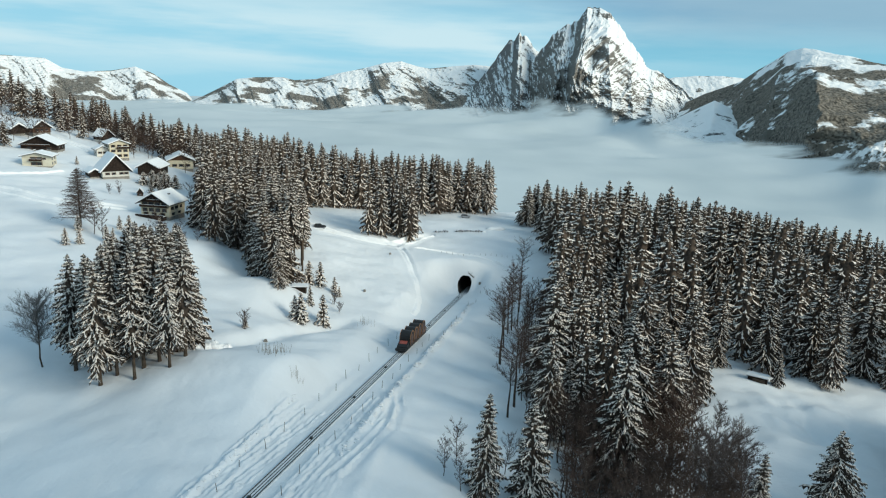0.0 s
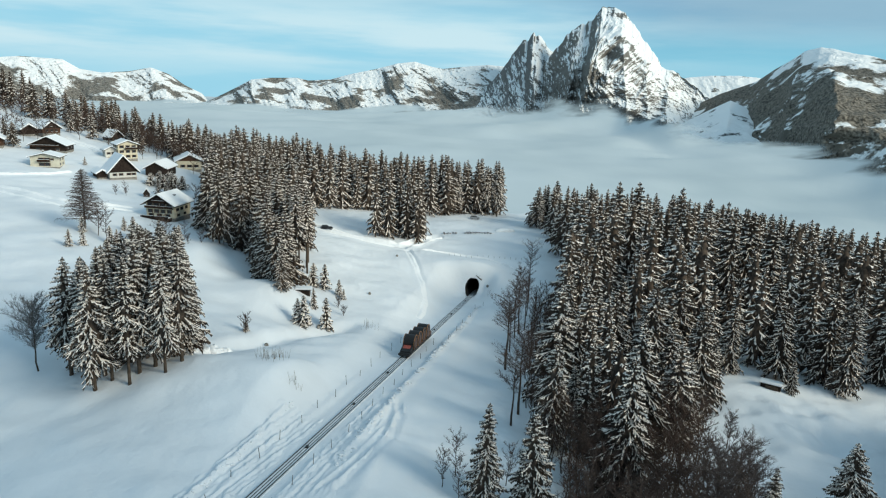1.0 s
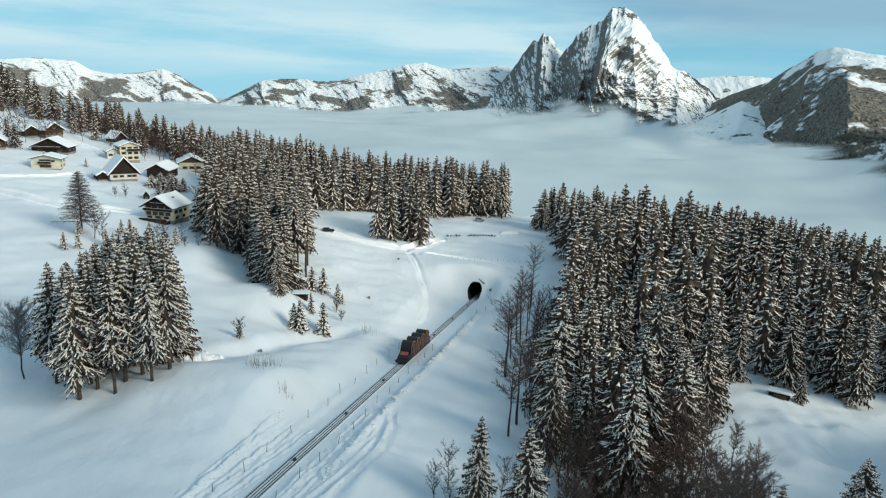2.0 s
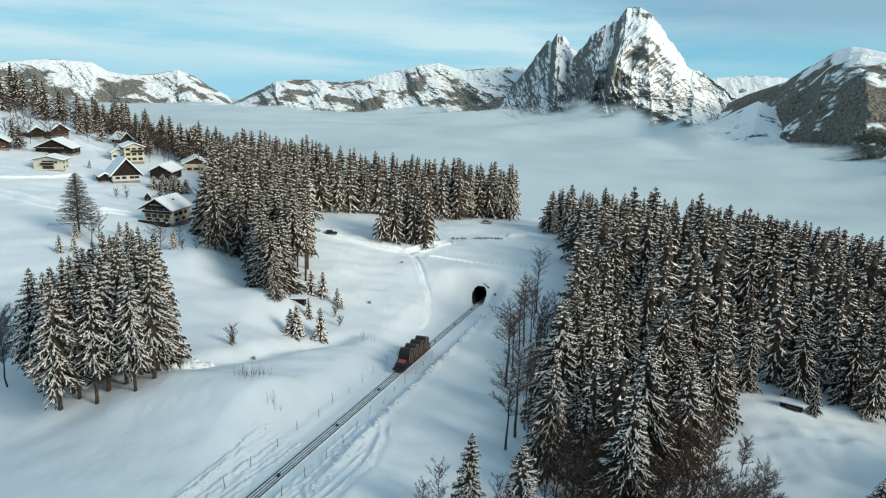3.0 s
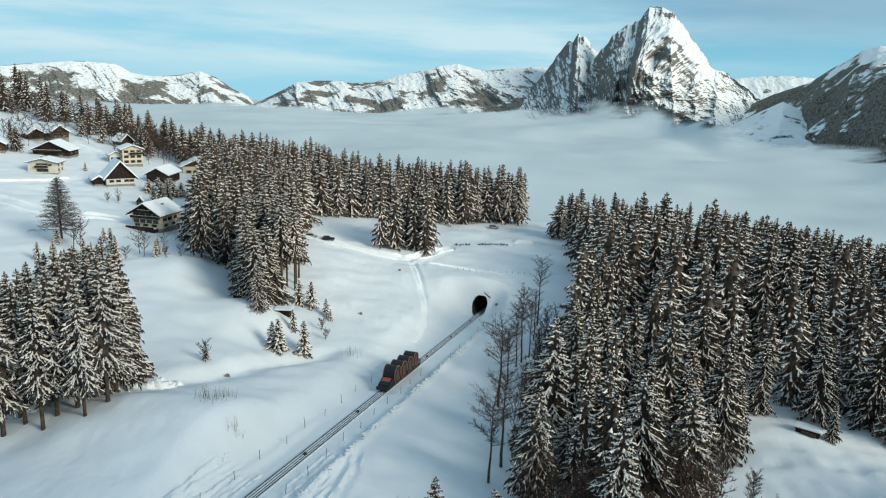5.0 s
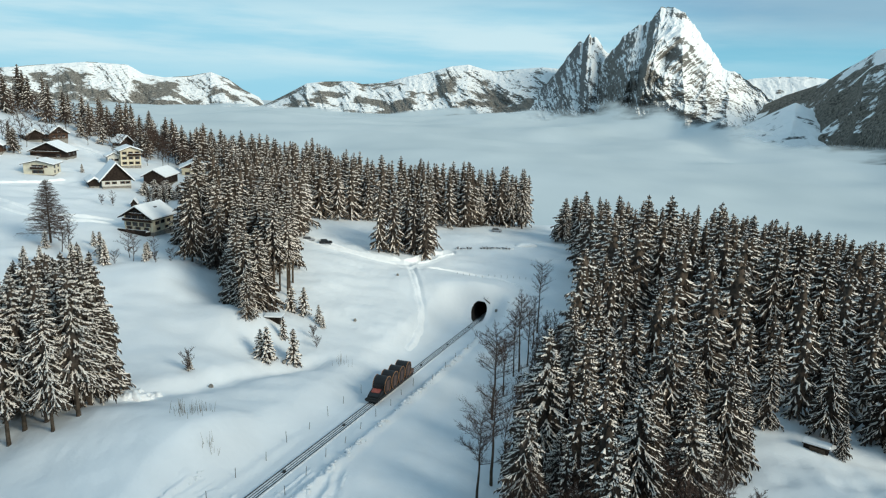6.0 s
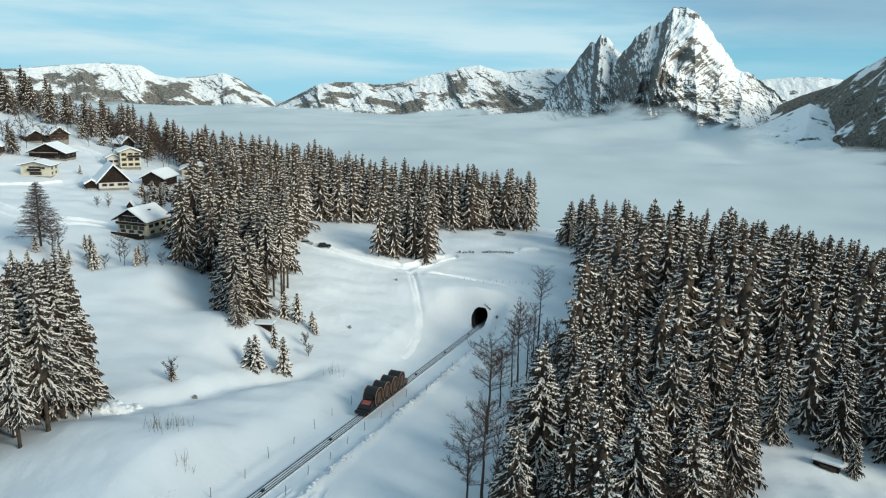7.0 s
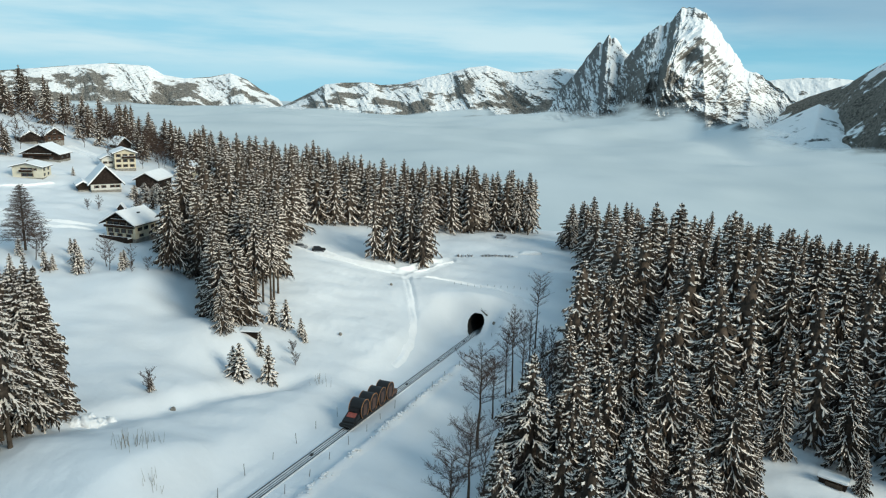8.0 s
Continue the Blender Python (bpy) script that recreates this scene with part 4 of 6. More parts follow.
def woods():
    """The spruces that stand nearest are things of their own; the rest of the woods is joined."""
    r = random.Random(7)
    rest = []
    hollow, houses = "spruces of the wood in the hollow", "spruces of the wood by the houses"
    # trees that stand out of the wood
    for x, y, h in CREST + BROW:
        spruce(x, y, h, r, hollow, FRONT if y < 136 else NEAR, "tall spruce standing out of the wood, snow on its branches", 0.9 if h > 28 else 1.0)
    taken = [(x, y) for x, y, h in CREST + BROW]
    for x, y in scatter(RIGHT_WOOD, 7.0, 1, taken):
        crown_top = float(np.interp(y, (90, 120, 150, 172, 200, 240, 265, 312), (22, 26, 26, 28, 35, 36, 33, 26.5))) - 0.15 * max(0, x - 86)
        h = (crown_top - h1(x, y)) * r.choice((r.uniform(0.58, 0.78), r.uniform(0.78, 0.95), r.uniform(0.86, 0.97)))
        if y < 121 and x < 57:
            continue
        if y > 225:
            h = max(h, r.uniform(0.84, 0.93) * (crown_top - h1(x, y)))
        if y < 172 and x < 118:
            spruce(x, y, h, r, hollow, FRONT if y < 132 and x < 60 else NEAR, "tall dark spruce with snow along its drooping branches")
        elif not (y > 230 and x > 55 and r.random() < (0.4 if y > 290 else 0.0)):
            rest.append((x, y, h, FAR))
    # a close-set rim towards the railway
    taken += [(o[0], o[1]) for o in rest]
    for x, y in scatter(((25.5, 112), (28, 132), (31, 150), (33.5, 172), (36.5, 198), (42.5, 222), (49, 222), (43, 196), (38, 172), (38, 148), (34, 112)), 4.0, 12, taken):
        spruce(x, y, r.uniform(16, 24), r, hollow, FAR, "close-set spruce at the rim of the wood", 0.85)
    # more trees added out of view, to shade the clearing
    for x, y in scatter(((80, 92), (95, 128), (126, 134), (140, 92)), 5.2, 9):
        rest.append((x, y, r.uniform(20, 27), FAR))
    for x, y in scatter(MID_WOOD, 5.4, 2):
        h = (r.uniform(22, 27) if x > -25 else r.uniform(19, 25.5)) if x > -92 else r.uniform(11, 18)
        if x > 2:
            continue
        if y < 232:
            spruce(x, y, h, r, houses, NEAR, "tall dark spruce with snow on its branches in low sun")
        else:
            rest.append((x, y, h, FAR))
    # the tongue of the wood that reaches down to the shelter, and the bare trunks at its flank
    for x, y, h in ((-39.7, 171.3, 11), (-42, 176, 17.5), (-45.2, 180.5, 21), (-41.5, 182.5, 20)):
        spruce(x, y, h, r, houses, NEAR, "snowy spruce at the tip of the wood, branches to the ground")
    for x, y in ((-40.9, 193.2), (-38.2, 196.1), (-41, 198.2), (-44.5, 198.3), (-39.5, 201.5), (-43, 194), (-40, 206)):
        spruce(x, y, r.uniform(23, 26), r, houses, TALL, "tall snowy spruce on a long bare trunk")
    # tall, close-set trees with bare trunks where the wood ends
    for x, y in scatter(((3, 325), (24, 332), (26, 337), (23, 346), (3, 346)), 3.9, 14):
        rest.append((x, y, r.uniform(22, 27), FAR if r.random() < 0.65 else HIGH))
    for x, y in scatter(MID_CLUMP, 3.6, 3):
        spruce(x, y, r.uniform(19, 25), r, "spruces beside the trodden way", FAR, "slender snowy spruce in a clump by the trodden way", 0.72)
    for x, y in scatter(LEFT_CLUMP, 2.55, 4):
        back = y > 118 + 0.25 * (x + 55)
        spruce(x, y, r.uniform(17.5, 21) if x < -57 else r.uniform(20.5, 24), r, "spruces of the clump on the slope", NEAR if back and r.random() < 0.65 else HIGH, "tall snowy spruce in a clump on the open slope", 0.92 if back else 1.1)
    placed = []
    for x, y, h, kinds in rest:
        s = h / (28 if kinds is HIGH else 25)
        w = s * r.uniform(0.82, 1.16) * (1.3 if x < -92 else 1.08 if x > 20 else 1.0)
        placed.append((kinds[r.randrange(len(kinds))] if x < 84 else FAR[1 + 2 * r.randrange(4)], pose(x, y, h1(x, y), 0, 0, r.uniform(0, 360)) @ Matrix.Diagonal((w, w, s, 1))))
    joined("spruce_wood", placed, "dense dark spruce wood dusted with snow")


woods()


def single_trees():
    r = random.Random(11)
    for x, y, h in ((-32, 162.1, 7.5), (-33.6, 162.8, 6), (-27.2, 164.8, 7.5), (-31.6, 171.6, 5), (-31.7, 188.5, 7), (-27.6, 186.4, 4.5), (-34.9, 188.4, 6.5), (-25.9, 184.5, 3)):
        spruce(x, y, h, r, "young spruces by the hut", YOUNG, "young spruce thickly covered in snow")
    spruce(83.8, 158.2, 9, r, "", NEAR, "small snowy spruce beside the woodshed")
    spruce(8.3, 90.0, 16.2, r, "", FRONT, "lone snowy spruce at the edge of the wood", 0.95)
    spruce(67, 104, 16, r, "", FRONT, "dark lone spruce standing in the snowy clearing", 1.35)


single_trees()


# ---- railway ----
def sweep(points, offsets, closed=True):
    """A bmesh that carries an outline of (sideways, up) along points."""
    bm = bmesh.new()
    rings = []
    for i, p in enumerate(points):
        a, c = points[max(0, i - 1)], points[min(len(points) - 1, i + 1)]
        d = (c - a).normalized()
        sd = d.cross(Vector((0, 0, 1))).normalized()
        up = sd.cross(d)
        rings.append([bm.verts.new(p + sd * o + up * u) for o, u in offsets])
    n = len(offsets)
    for i in range(len(rings) - 1):
        for k in range(n if closed else n - 1):
            bm.faces.new((rings[i][k], rings[i][(k + 1) % n], rings[i + 1][(k + 1) % n], rings[i + 1][k]))
    if closed:
        bm.faces.new(rings[0])
        bm.faces.new(list(reversed(rings[-1])))
    bmesh.ops.recalc_face_normals(bm, faces=bm.faces[:])
    return bm


def on_rail(s, side=0.0, up=0.0):
    d = Vector((-0.2236 + 0.00018 * s, -1, 0.1056 + 0.000212 * s)).normalized()
    sd = d.cross(Vector((0, 0, 1))).normalized()
    return Vector((rail_x(s), RAIL_END - s, rail_z(s))) - sd * side + Vector((0, 0, up)), d, sd


def railway():
    ob = thing("railway_track", Matrix(), "straight funicular track with dark rails on a frosted slab", "railway track", kind="structure")
    line = [on_rail(s)[0] for s in np.arange(-14, 190, 3.0)]
    part("track_slab", sweep(line, ((-0.98, -0.5), (0.98, -0.5), (0.9, -0.12), (-0.9, -0.12))), SLAB, ob)
    for side in (-0.66, 0.66):
        part("rail", sweep([on_rail(s, side)[0] for s in np.arange(-14, 190, 3.0)], ((-0.07, -0.12), (0.07, -0.12), (0.05, -0.03), (-0.05, -0.03))), RAIL, ob)
    # two thin dark lines along the slab, between the rails
    for side in (-0.22, 0.22):
        part("dark_strip", sweep([on_rail(s, side)[0] for s in np.arange(-14, 190, 3.0)], ((-0.07, -0.14), (0.07, -0.14), (0.07, -0.112), (-0.07, -0.112))), DARK, ob)
    for s in np.arange(8, 188, 20.0):
        p, d, sd = on_rail(s, 0.0, -0.05)
        bm = box(-0.22, 0.22, -0.35, 0.35, -0.06, 0.14, 0.04)
        bm.transform(Matrix.Translation(p))
        part("cable_roller", bm, IRON, ob)


railway()


def tunnel():
    """A mouth cut slantwise by the slope: each line of the lining starts where it comes out of the snow."""
    ob = thing("tunnel_portal", Matrix(), "dark oval tunnel mouth in a snowy bank", "tunnel", kind="structure")
    n = 40
    start, end, lip = [], [], []
    bm, bank = bmesh.new(), bmesh.new()
    for i in range(n):
        a = 6.283 * i / n
        for k, row in ((1.0, start), (0.97, lip), (1.28, lip), (1.7, lip)):
            x, z = k * MOUTH[0] * math.cos(a), MOUTH[2] + k * MOUTH[1] * math.sin(a)
            steps = np.arange(-0.8, 16, 0.1)
            px, py = mouth_place(x, steps)
            out = height(px, py) > z - 0.105 * steps
            along = float(steps[int(np.argmax(out))])
            w = mouth_place(x, along)
            if row is start:
                start.append(bm.verts.new((w[0], w[1], z - 0.105 * along)))
                w = mouth_place(x, 24.0)
                end.append(bm.verts.new((w[0], w[1], z - 2.5)))
            else:
                low = math.sin(a) < -0.55
                lip.append(bank.verts.new((w[0], w[1], h1(w[0], w[1]) + (0.10 if k < 1.5 else -0.05) - (0.3 if low else 0))))
    for i in range(n):
        q = (i + 1) % n
        bm.faces.new((start[i], start[q], end[q], end[i]))
        for k in (0, 1):
            bank.faces.new((lip[3 * i + k], lip[3 * i + k + 1], lip[3 * q + k + 1], lip[3 * q + k]))
    bm.faces.new(end)
    part("tunnel_lining", bm, DARK, ob)
    bmesh.ops.recalc_face_normals(bank, faces=bank.faces[:])
    for f in bank.faces:
        f.smooth = True
    part("snow_lip", bank, SNOW, ob)


tunnel()


def funicular():
    p, d, sd = on_rail(73.5)
    pitch = math.degrees(math.asin(d.z))
    yaw = math.degrees(math.atan2(d.y, d.x)) + 90
    # x across the track, -y towards the front, uphill
    m = Matrix.Translation(p) @ pose(0, 0, 0, 0, 0, yaw) @ pose(0, 0, 0, -pitch)
    ob = thing("funicular_train", m, "black and dark red funicular of four drum cabins on its track", "train")
    part("chassis", box(-1.2, 1.2, -2.0, 17.5, 0.25, 0.75, 0.1), IRON, ob)
    nose = prism(((-2.2, 0.75), (0.6, 0.75), (0.6, 2.2), (0.1, 2.2), (-1.5, 1.5), (-2.2, 1.15)), -1.15, 1.15, 0.08)
    nose.transform(Matrix.Rotation(radians(90), 4, "Z"))
    part("nose", nose, CABIN_DARK, ob, "black sloping nose")
    panel = box(-0.85, 0.85, -1.28, -0.1, -0.03, 0.03, 0.02)
    panel.transform(Matrix.Translation((0, 0, 2.17)) @ Matrix.Rotation(radians(23.5), 4, "X"))
    part("nose_panel", panel, RED, ob, "dull red panel on the nose")
    part("bumper", box(-1.35, 1.35, -3.0, -1.6, 0.25, 0.95, 0.2), IRON, ob)
    part("skirt", box(-1.3, 1.3, -1.7, 17.4, 0.3, 1.0, 0.1), IRON, ob)
    part("windscreen", box(-1.0, 1.0, 0.0, 0.12, 2.35, 2.9, 0.03), CABIN_DARK, ob)
    for k in range(4):
        y = 2.3 + 3.9 * k
        drum = part("drum_cabin", cylinder(1.75, 2.5, "X", 28, at=(0, y, 2.35)), CABIN_DARK, ob, "dark glazed drum cabin")
        for side in (-1, 1):
            ring = bmesh.new()
            n = 28
            rows = []
            for rad, w in ((1.80, 1.22), (1.80, 1.30), (1.68, 1.30), (1.68, 1.22)):
                rows.append([ring.verts.new((side * w, y + rad * math.cos(6.283 * i / n), 2.35 + rad * math.sin(6.283 * i / n))) for i in range(n)])
            for q in range(4):
                for i in range(n):
                    ring.faces.new((rows[q][i], rows[q][(i + 1) % n], rows[(q + 1) % 4][(i + 1) % n], rows[(q + 1) % 4][i]))
            bmesh.ops.recalc_face_normals(ring, faces=ring.faces[:])
            part("ring", ring, ORANGE, drum, "orange ring round the drum")
            part("door", box(side * 1.25 - 0.04, side * 1.25 + 0.04, y - 0.7, y + 0.7, 1.2, 3.3, 0.02), CABIN_BROWN, drum)
    part("rear_platform", box(-1.2, 1.2, 15.6, 18.0, 0.6, 1.7, 0.12), CABIN_BROWN, ob)
    for y in (-1.6, 1.2, 4.25, 8.15, 12.05, 16.2):
        for side in (-0.6, 0.6):
            part("wheel", cylinder(0.24, 0.14, "X", 14, at=(side, y, 0.26)), IRON, ob)


funicular()


# ---- houses ----
def window(parent, x, z, w, h, face, mat=None):
    """A framed window, with its pane, proud of a wall at y = face (front) of the house's own axes."""
    w, h = w * 1.2, h * 1.15
    fr = part("window", box(x - w / 2, x + w / 2, face - 0.06, face + 0.05, z, z + h, 0.01), mat or FRAME_WHITE, parent)
    part("pane", box(x - w / 2 + 0.08, x - 0.03, face - 0.075, face - 0.05, z + 0.08, z + h - 0.08), GLASS_DARK, fr)
    part("pane", box(x + 0.03, x + w / 2 - 0.08, face - 0.075, face - 0.05, z + 0.08, z + h - 0.08), GLASS_DARK, fr)
    for s in (-1, 1):
        part("shutter", box(x + s * (w / 2 + 0.20) - 0.18, x + s * (w / 2 + 0.20) + 0.18, face - 0.08, face - 0.02, z - 0.02, z + h + 0.02, 0.01), WOOD_BROWN, fr)
    part("sill", box(x - w / 2 - 0.06, x + w / 2 + 0.06, face - 0.16, face - 0.02, z - 0.08, z - 0.004, 0.01), SNOW_ROOF, fr)
    return fr


def side_window(parent, y, z, w, h, face, mat=None):
    s = 1 if face > 0 else -1
    w, h = w * 1.2, h * 1.15
    fr = part("window", box(face - 0.05, face + 0.06, y - w / 2, y + w / 2, z, z + h, 0.01) if s > 0 else box(face - 0.06, face + 0.05, y - w / 2, y + w / 2, z, z + h, 0.01), mat or FRAME_WHITE, parent)
    a, c = (face + 0.05, face + 0.075) if s > 0 else (face - 0.075, face - 0.05)
    part("pane", box(a, c, y - w / 2 + 0.08, y - 0.03, z + 0.08, z + h - 0.08), GLASS_DARK, fr)
    part("pane", box(a, c, y + 0.03, y + w / 2 - 0.08, z + 0.08, z + h - 0.08), GLASS_DARK, fr)


def balcony(parent, x0, x1, y, z, mat, deep=1.3):
    bal = part("balcony", box(x0, x1, y - deep, y, z - 0.14, z, 0.02), mat, parent)
    part("railing", box(x0, x1, y - deep - 0.05, y - deep, z + 0.12, z + 0.95, 0.02), mat, bal)
    part("handrail_snow", box(x0, x1, y - deep - 0.14, y - deep + 0.08, z + 0.95, z + 1.05, 0.03), SNOW_ROOF, bal)
    n = max(2, int((x1 - x0) / 2.2))
    for i in range(n + 1):
        xx = x0 + 0.06 + (x1 - x0 - 0.12) * i / n
        part("post", box(xx - 0.06, xx + 0.06, y - deep - 0.03, y - deep + 0.09, z - 0.05, z + 1.0), mat, bal)


def slope_slab(w, y0, y1, z_eave, z_ridge, over, thick, side):
    """One side of a pitched roof: a slab from the ridge out over the eave."""
    k = (z_ridge - z_eave) / (w / 2)
    xe = w / 2 + over
    ze = z_eave - k * over
    n = math.hypot(1, k)
    t = thick * n
    pts = [(0, z_ridge), (side * xe, ze), (side * xe, ze + t), (0, z_ridge + t)]
    return prism(pts, y0, y1, min(0.08, thick * 0.3))


def house(name, x, y, turn, w, d, eave, ridge, wall, gable, label, over=0.9, front_over=1.1, snow=0.5, lower=None, lower_h=2.6, windows=(), sides=(), balconies=(), chimney=None, zoff=0.0, left_sides=(), category="house", size=1.0):
    """A gabled house: the gable front looks along -y of its own axes, the ridge runs back."""
    z = h1(x, y) + zoff
    ob = thing(name, pose(x, y, z, 0, 0, turn) @ Matrix.Diagonal((size, size, size, 1)), label, category, "houses of the hamlet" if category == "house" else "")
    h = w / 2
    part("foundation", box(-h + 0.05, h - 0.05, -d / 2 + 0.05, d / 2 - 0.05, -3.0, 0.25), STONE, ob)
    split = lower_h if lower else 0
    if lower:
        part("lower_wall", box(-h, h, -d / 2, d / 2, 0.2, split), lower, ob)
    s2 = split - 0.002 if lower else 0.2
    grow = 0.12 if lower else 0.0
    part("wall", box(-h - grow, h + grow, -d / 2 - grow, d / 2 + grow, s2, eave), wall, ob)
    k = (ridge - eave) / h
    part("gable", prism(((-h - grow, eave), (h + grow, eave), (0, ridge - 0.02)), -d / 2 - grow - 0.03, d / 2 + grow + 0.03), gable, ob)
    for side in (-1, 1):
        rf = part("roof", slope_slab(w, -d / 2 - front_over, d / 2 + 0.7, eave, ridge, over, 0.22, side), WOOD_DARK, ob)
        part("roof_snow", slope_slab(w, -d / 2 - front_over - 0.08, d / 2 + 0.78, eave + 0.24 * math.hypot(1, k), ridge + 0.24 * math.hypot(1, k), over + 0.05, snow, side), SNOW_ROOF, rf, "thick layer of snow")
    for wx, wz, ww, wh in windows:
        window(ob, wx, wz, ww, wh, -d / 2 - grow - (0.03 if wz > eave else 0))
    for wy, wz, ww, wh in sides:
        side_window(ob, wy, wz, ww, wh, h + grow)
    for wy, wz, ww, wh in left_sides:
        side_window(ob, wy, wz, ww, wh, -h - grow)
    for x0, x1, bz in balconies:
        balcony(ob, x0, x1, -d / 2 - grow, bz, WOOD_BALCONY)
    if chimney:
        cx, cy = chimney
        top = ridge + 0.9
        ch = part("chimney", box(cx - 0.35, cx + 0.35, cy - 0.35, cy + 0.35, eave, top, 0.03), STONE, ob)
        part("chimney_snow", box(cx - 0.42, cx + 0.42, cy - 0.42, cy + 0.42, top, top + 0.25, 0.08), SNOW_ROOF, ch)
    return ob


def row(xs, z, w, h):
    return tuple((x, z, w, h) for x in xs)


def hamlet():
    ch = house("chalet", -86.4, 218.7, -8, 13.0, 13.8, 6.5, 10.4, PLASTER_CREAM, WOOD_DARK, "large cream chalet with dark gable, balconies and snowy roof", over=1.6, front_over=2.3, snow=0.45, lower=PLASTER_CREAM, lower_h=2.4,
               windows=row((-4.6, -1.6, 1.4, 4.4), 2.3, 1.3, 1.4) + row((-4.6, -1.7, 1.3, 4.4), 5.0, 1.6, 1.35) + row((-1.4, 1.4), 7.4, 1.2, 1.2) + row((-4.2, -0.4, 3.6), 0.6, 1.3, 1.2),
               sides=((-4.2, 3.1, 2.2, 1.2), (-0.6, 3.1, 2.2, 1.2), (3.4, 3.1, 1.8, 1.2), (-3.8, 5.0, 1.6, 1.1), (2.6, 5.0, 1.8, 1.1), (-3.5, 0.7, 2.0, 1.0), (2.0, 0.7, 1.8, 1.0)),
               balconies=((-6.6, 6.6, 4.6), (-3.0, 3.0, 7.0)), zoff=0.8, size=0.70)
    terrace = part("terrace", box(-7.6, 5.2, -9.9, -6.9, -1.6, 0.5, 0.05), WOOD_DARK, ch, "dark timber terrace with snow on it")
    part("terrace_snow", box(-7.5, 5.1, -9.8, -7.0, 0.5, 0.8, 0.08), SNOW_ROOF, terrace)
    part("railing", box(-7.7, 5.3, -10.0, -9.9, 0.5, 1.45, 0.02), WOOD_DARK, terrace)
    part("handrail_snow", box(-7.75, 5.35, -10.08, -9.82, 1.45, 1.56, 0.04), SNOW_ROOF, terrace)
    part("skylight", box(2.2, 3.4, -0.8, 0.6, 9.3, 9.72, 0.04), GLASS_DARK, ch)
    house("plastered_house", -149.9, 264.3, 14, 12.6, 9.5, 5.0, 6.6, PLASTER_YELLOW, PLASTER_YELLOW, "pale yellow plastered house with a low snowy roof", over=1.0, front_over=1.3, snow=0.4,
               windows=row((-1.4, 1.2), 3.3, 1.5, 1.2) + row((-1.2, 1.2), 0.7, 1.6, 1.3) + row((3.4,), 3.4, 0.6, 0.9), sides=((-2.4, 3.1, 1.5, 1.1), (2.0, 3.1, 1.5, 1.1), (-2.4, 0.8, 1.3, 1.1), (1.8, 0.8, 1.3, 1.1)), balconies=((-3.0, 2.6, 2.9),), chimney=(-2.0, 1.0), size=0.77)
    house("barn", -162.5, 290.0, 10, 18.5, 12, 3.2, 7.6, WOOD_DARK, WOOD_DARK, "broad dark wooden barn with a shallow snowy roof", over=0.9, front_over=1.6, snow=0.4,
          windows=row((-5, 5), 0.6, 1.6, 1.0), sides=((-3, 1.0, 1.5, 1.0), (2.5, 1.0, 1.5, 1.0)), balconies=((-8.6, 6.0, 2.4),), category="barn", size=0.74)
    house("wooden_house", -179.4, 316.4, 58, 9.0, 9.0, 4.4, 7.6, WOOD_BROWN, WOOD_DARK, "brown wooden house on a stone base with a snowy roof", over=0.8, snow=0.5, lower=STONE, lower_h=1.8,
          windows=row((-2.4, 0, 2.4), 2.6, 1.1, 1.1) + row((0,), 5.2, 1.1, 1.1), sides=((-2.2, 2.6, 1.2, 1.1), (1.4, 2.6, 1.2, 1.1)), left_sides=((-2.2, 2.6, 1.2, 1.1), (0.2, 2.6, 1.2, 1.1), (2.6, 2.6, 1.2, 1.1)), size=0.85)
    house("wooden_annex", -186.9, 311.4, 58, 6.0, 8.0, 2.4, 4.2, WOOD_DARK, WOOD_DARK, "low dark wooden annex with a deep snow cover", snow=0.5, left_sides=((-1.5, 0.9, 1.3, 0.9), (1.5, 0.9, 1.3, 0.9)), category="annex")
    house("gabled_barn", -122.0, 262.5, 40, 12.0, 11.5, 3.4, 10.0, WOOD_DARK, WOOD_DARK, "steep dark wooden gable house above a white ground floor", over=1.3, front_over=1.3, snow=0.5, lower=PLASTER_WHITE, lower_h=2.7,
          windows=row((-3.8, -1.0, 2.4, 4.6), 1.1, 1.0, 1.0), left_sides=((-2.6, 1.1, 1.1, 1.0), (1.6, 1.1, 1.1, 1.0)), size=0.78)
    house("lean_to", -127.6, 258.5, 40, 4.0, 8.0, 2.2, 3.4, WOOD_DARK, WOOD_DARK, "small wooden lean-to under thick snow", snow=0.6, over=0.8, category="shed", size=0.8)
    house("long_barn", -114.5, 281.5, 4, 9.5, 15.0, 4.0, 6.6, WOOD_DARK, WOOD_DARK, "dark barn with a wide smooth snow roof", over=1.0, front_over=0.9, snow=0.5, sides=((-4, 1.6, 1.6, 1.0), (1, 1.6, 1.6, 1.0)), category="barn", size=0.82)
    house("apartment_house", -137.0, 299.8, 40, 9.5, 10.0, 7.6, 9.4, PLASTER_CREAM, PLASTER_CREAM, "three-storey cream house with brown shutters under snow", over=1.0, front_over=1.0, snow=0.4,
          windows=row((-3.0, 0, 3.0), 0.8, 1.2, 1.2) + row((-3.0, 0, 3.0), 3.3, 1.2, 1.2) + row((-3.0, 0, 3.0), 5.8, 1.2, 1.2), left_sides=tuple((yy, zz, 1.2, 1.2) for yy in (-3, 0, 3) for zz in (0.8, 3.3, 5.8)), balconies=((-1.6, 4.6, 5.3),), size=0.8)
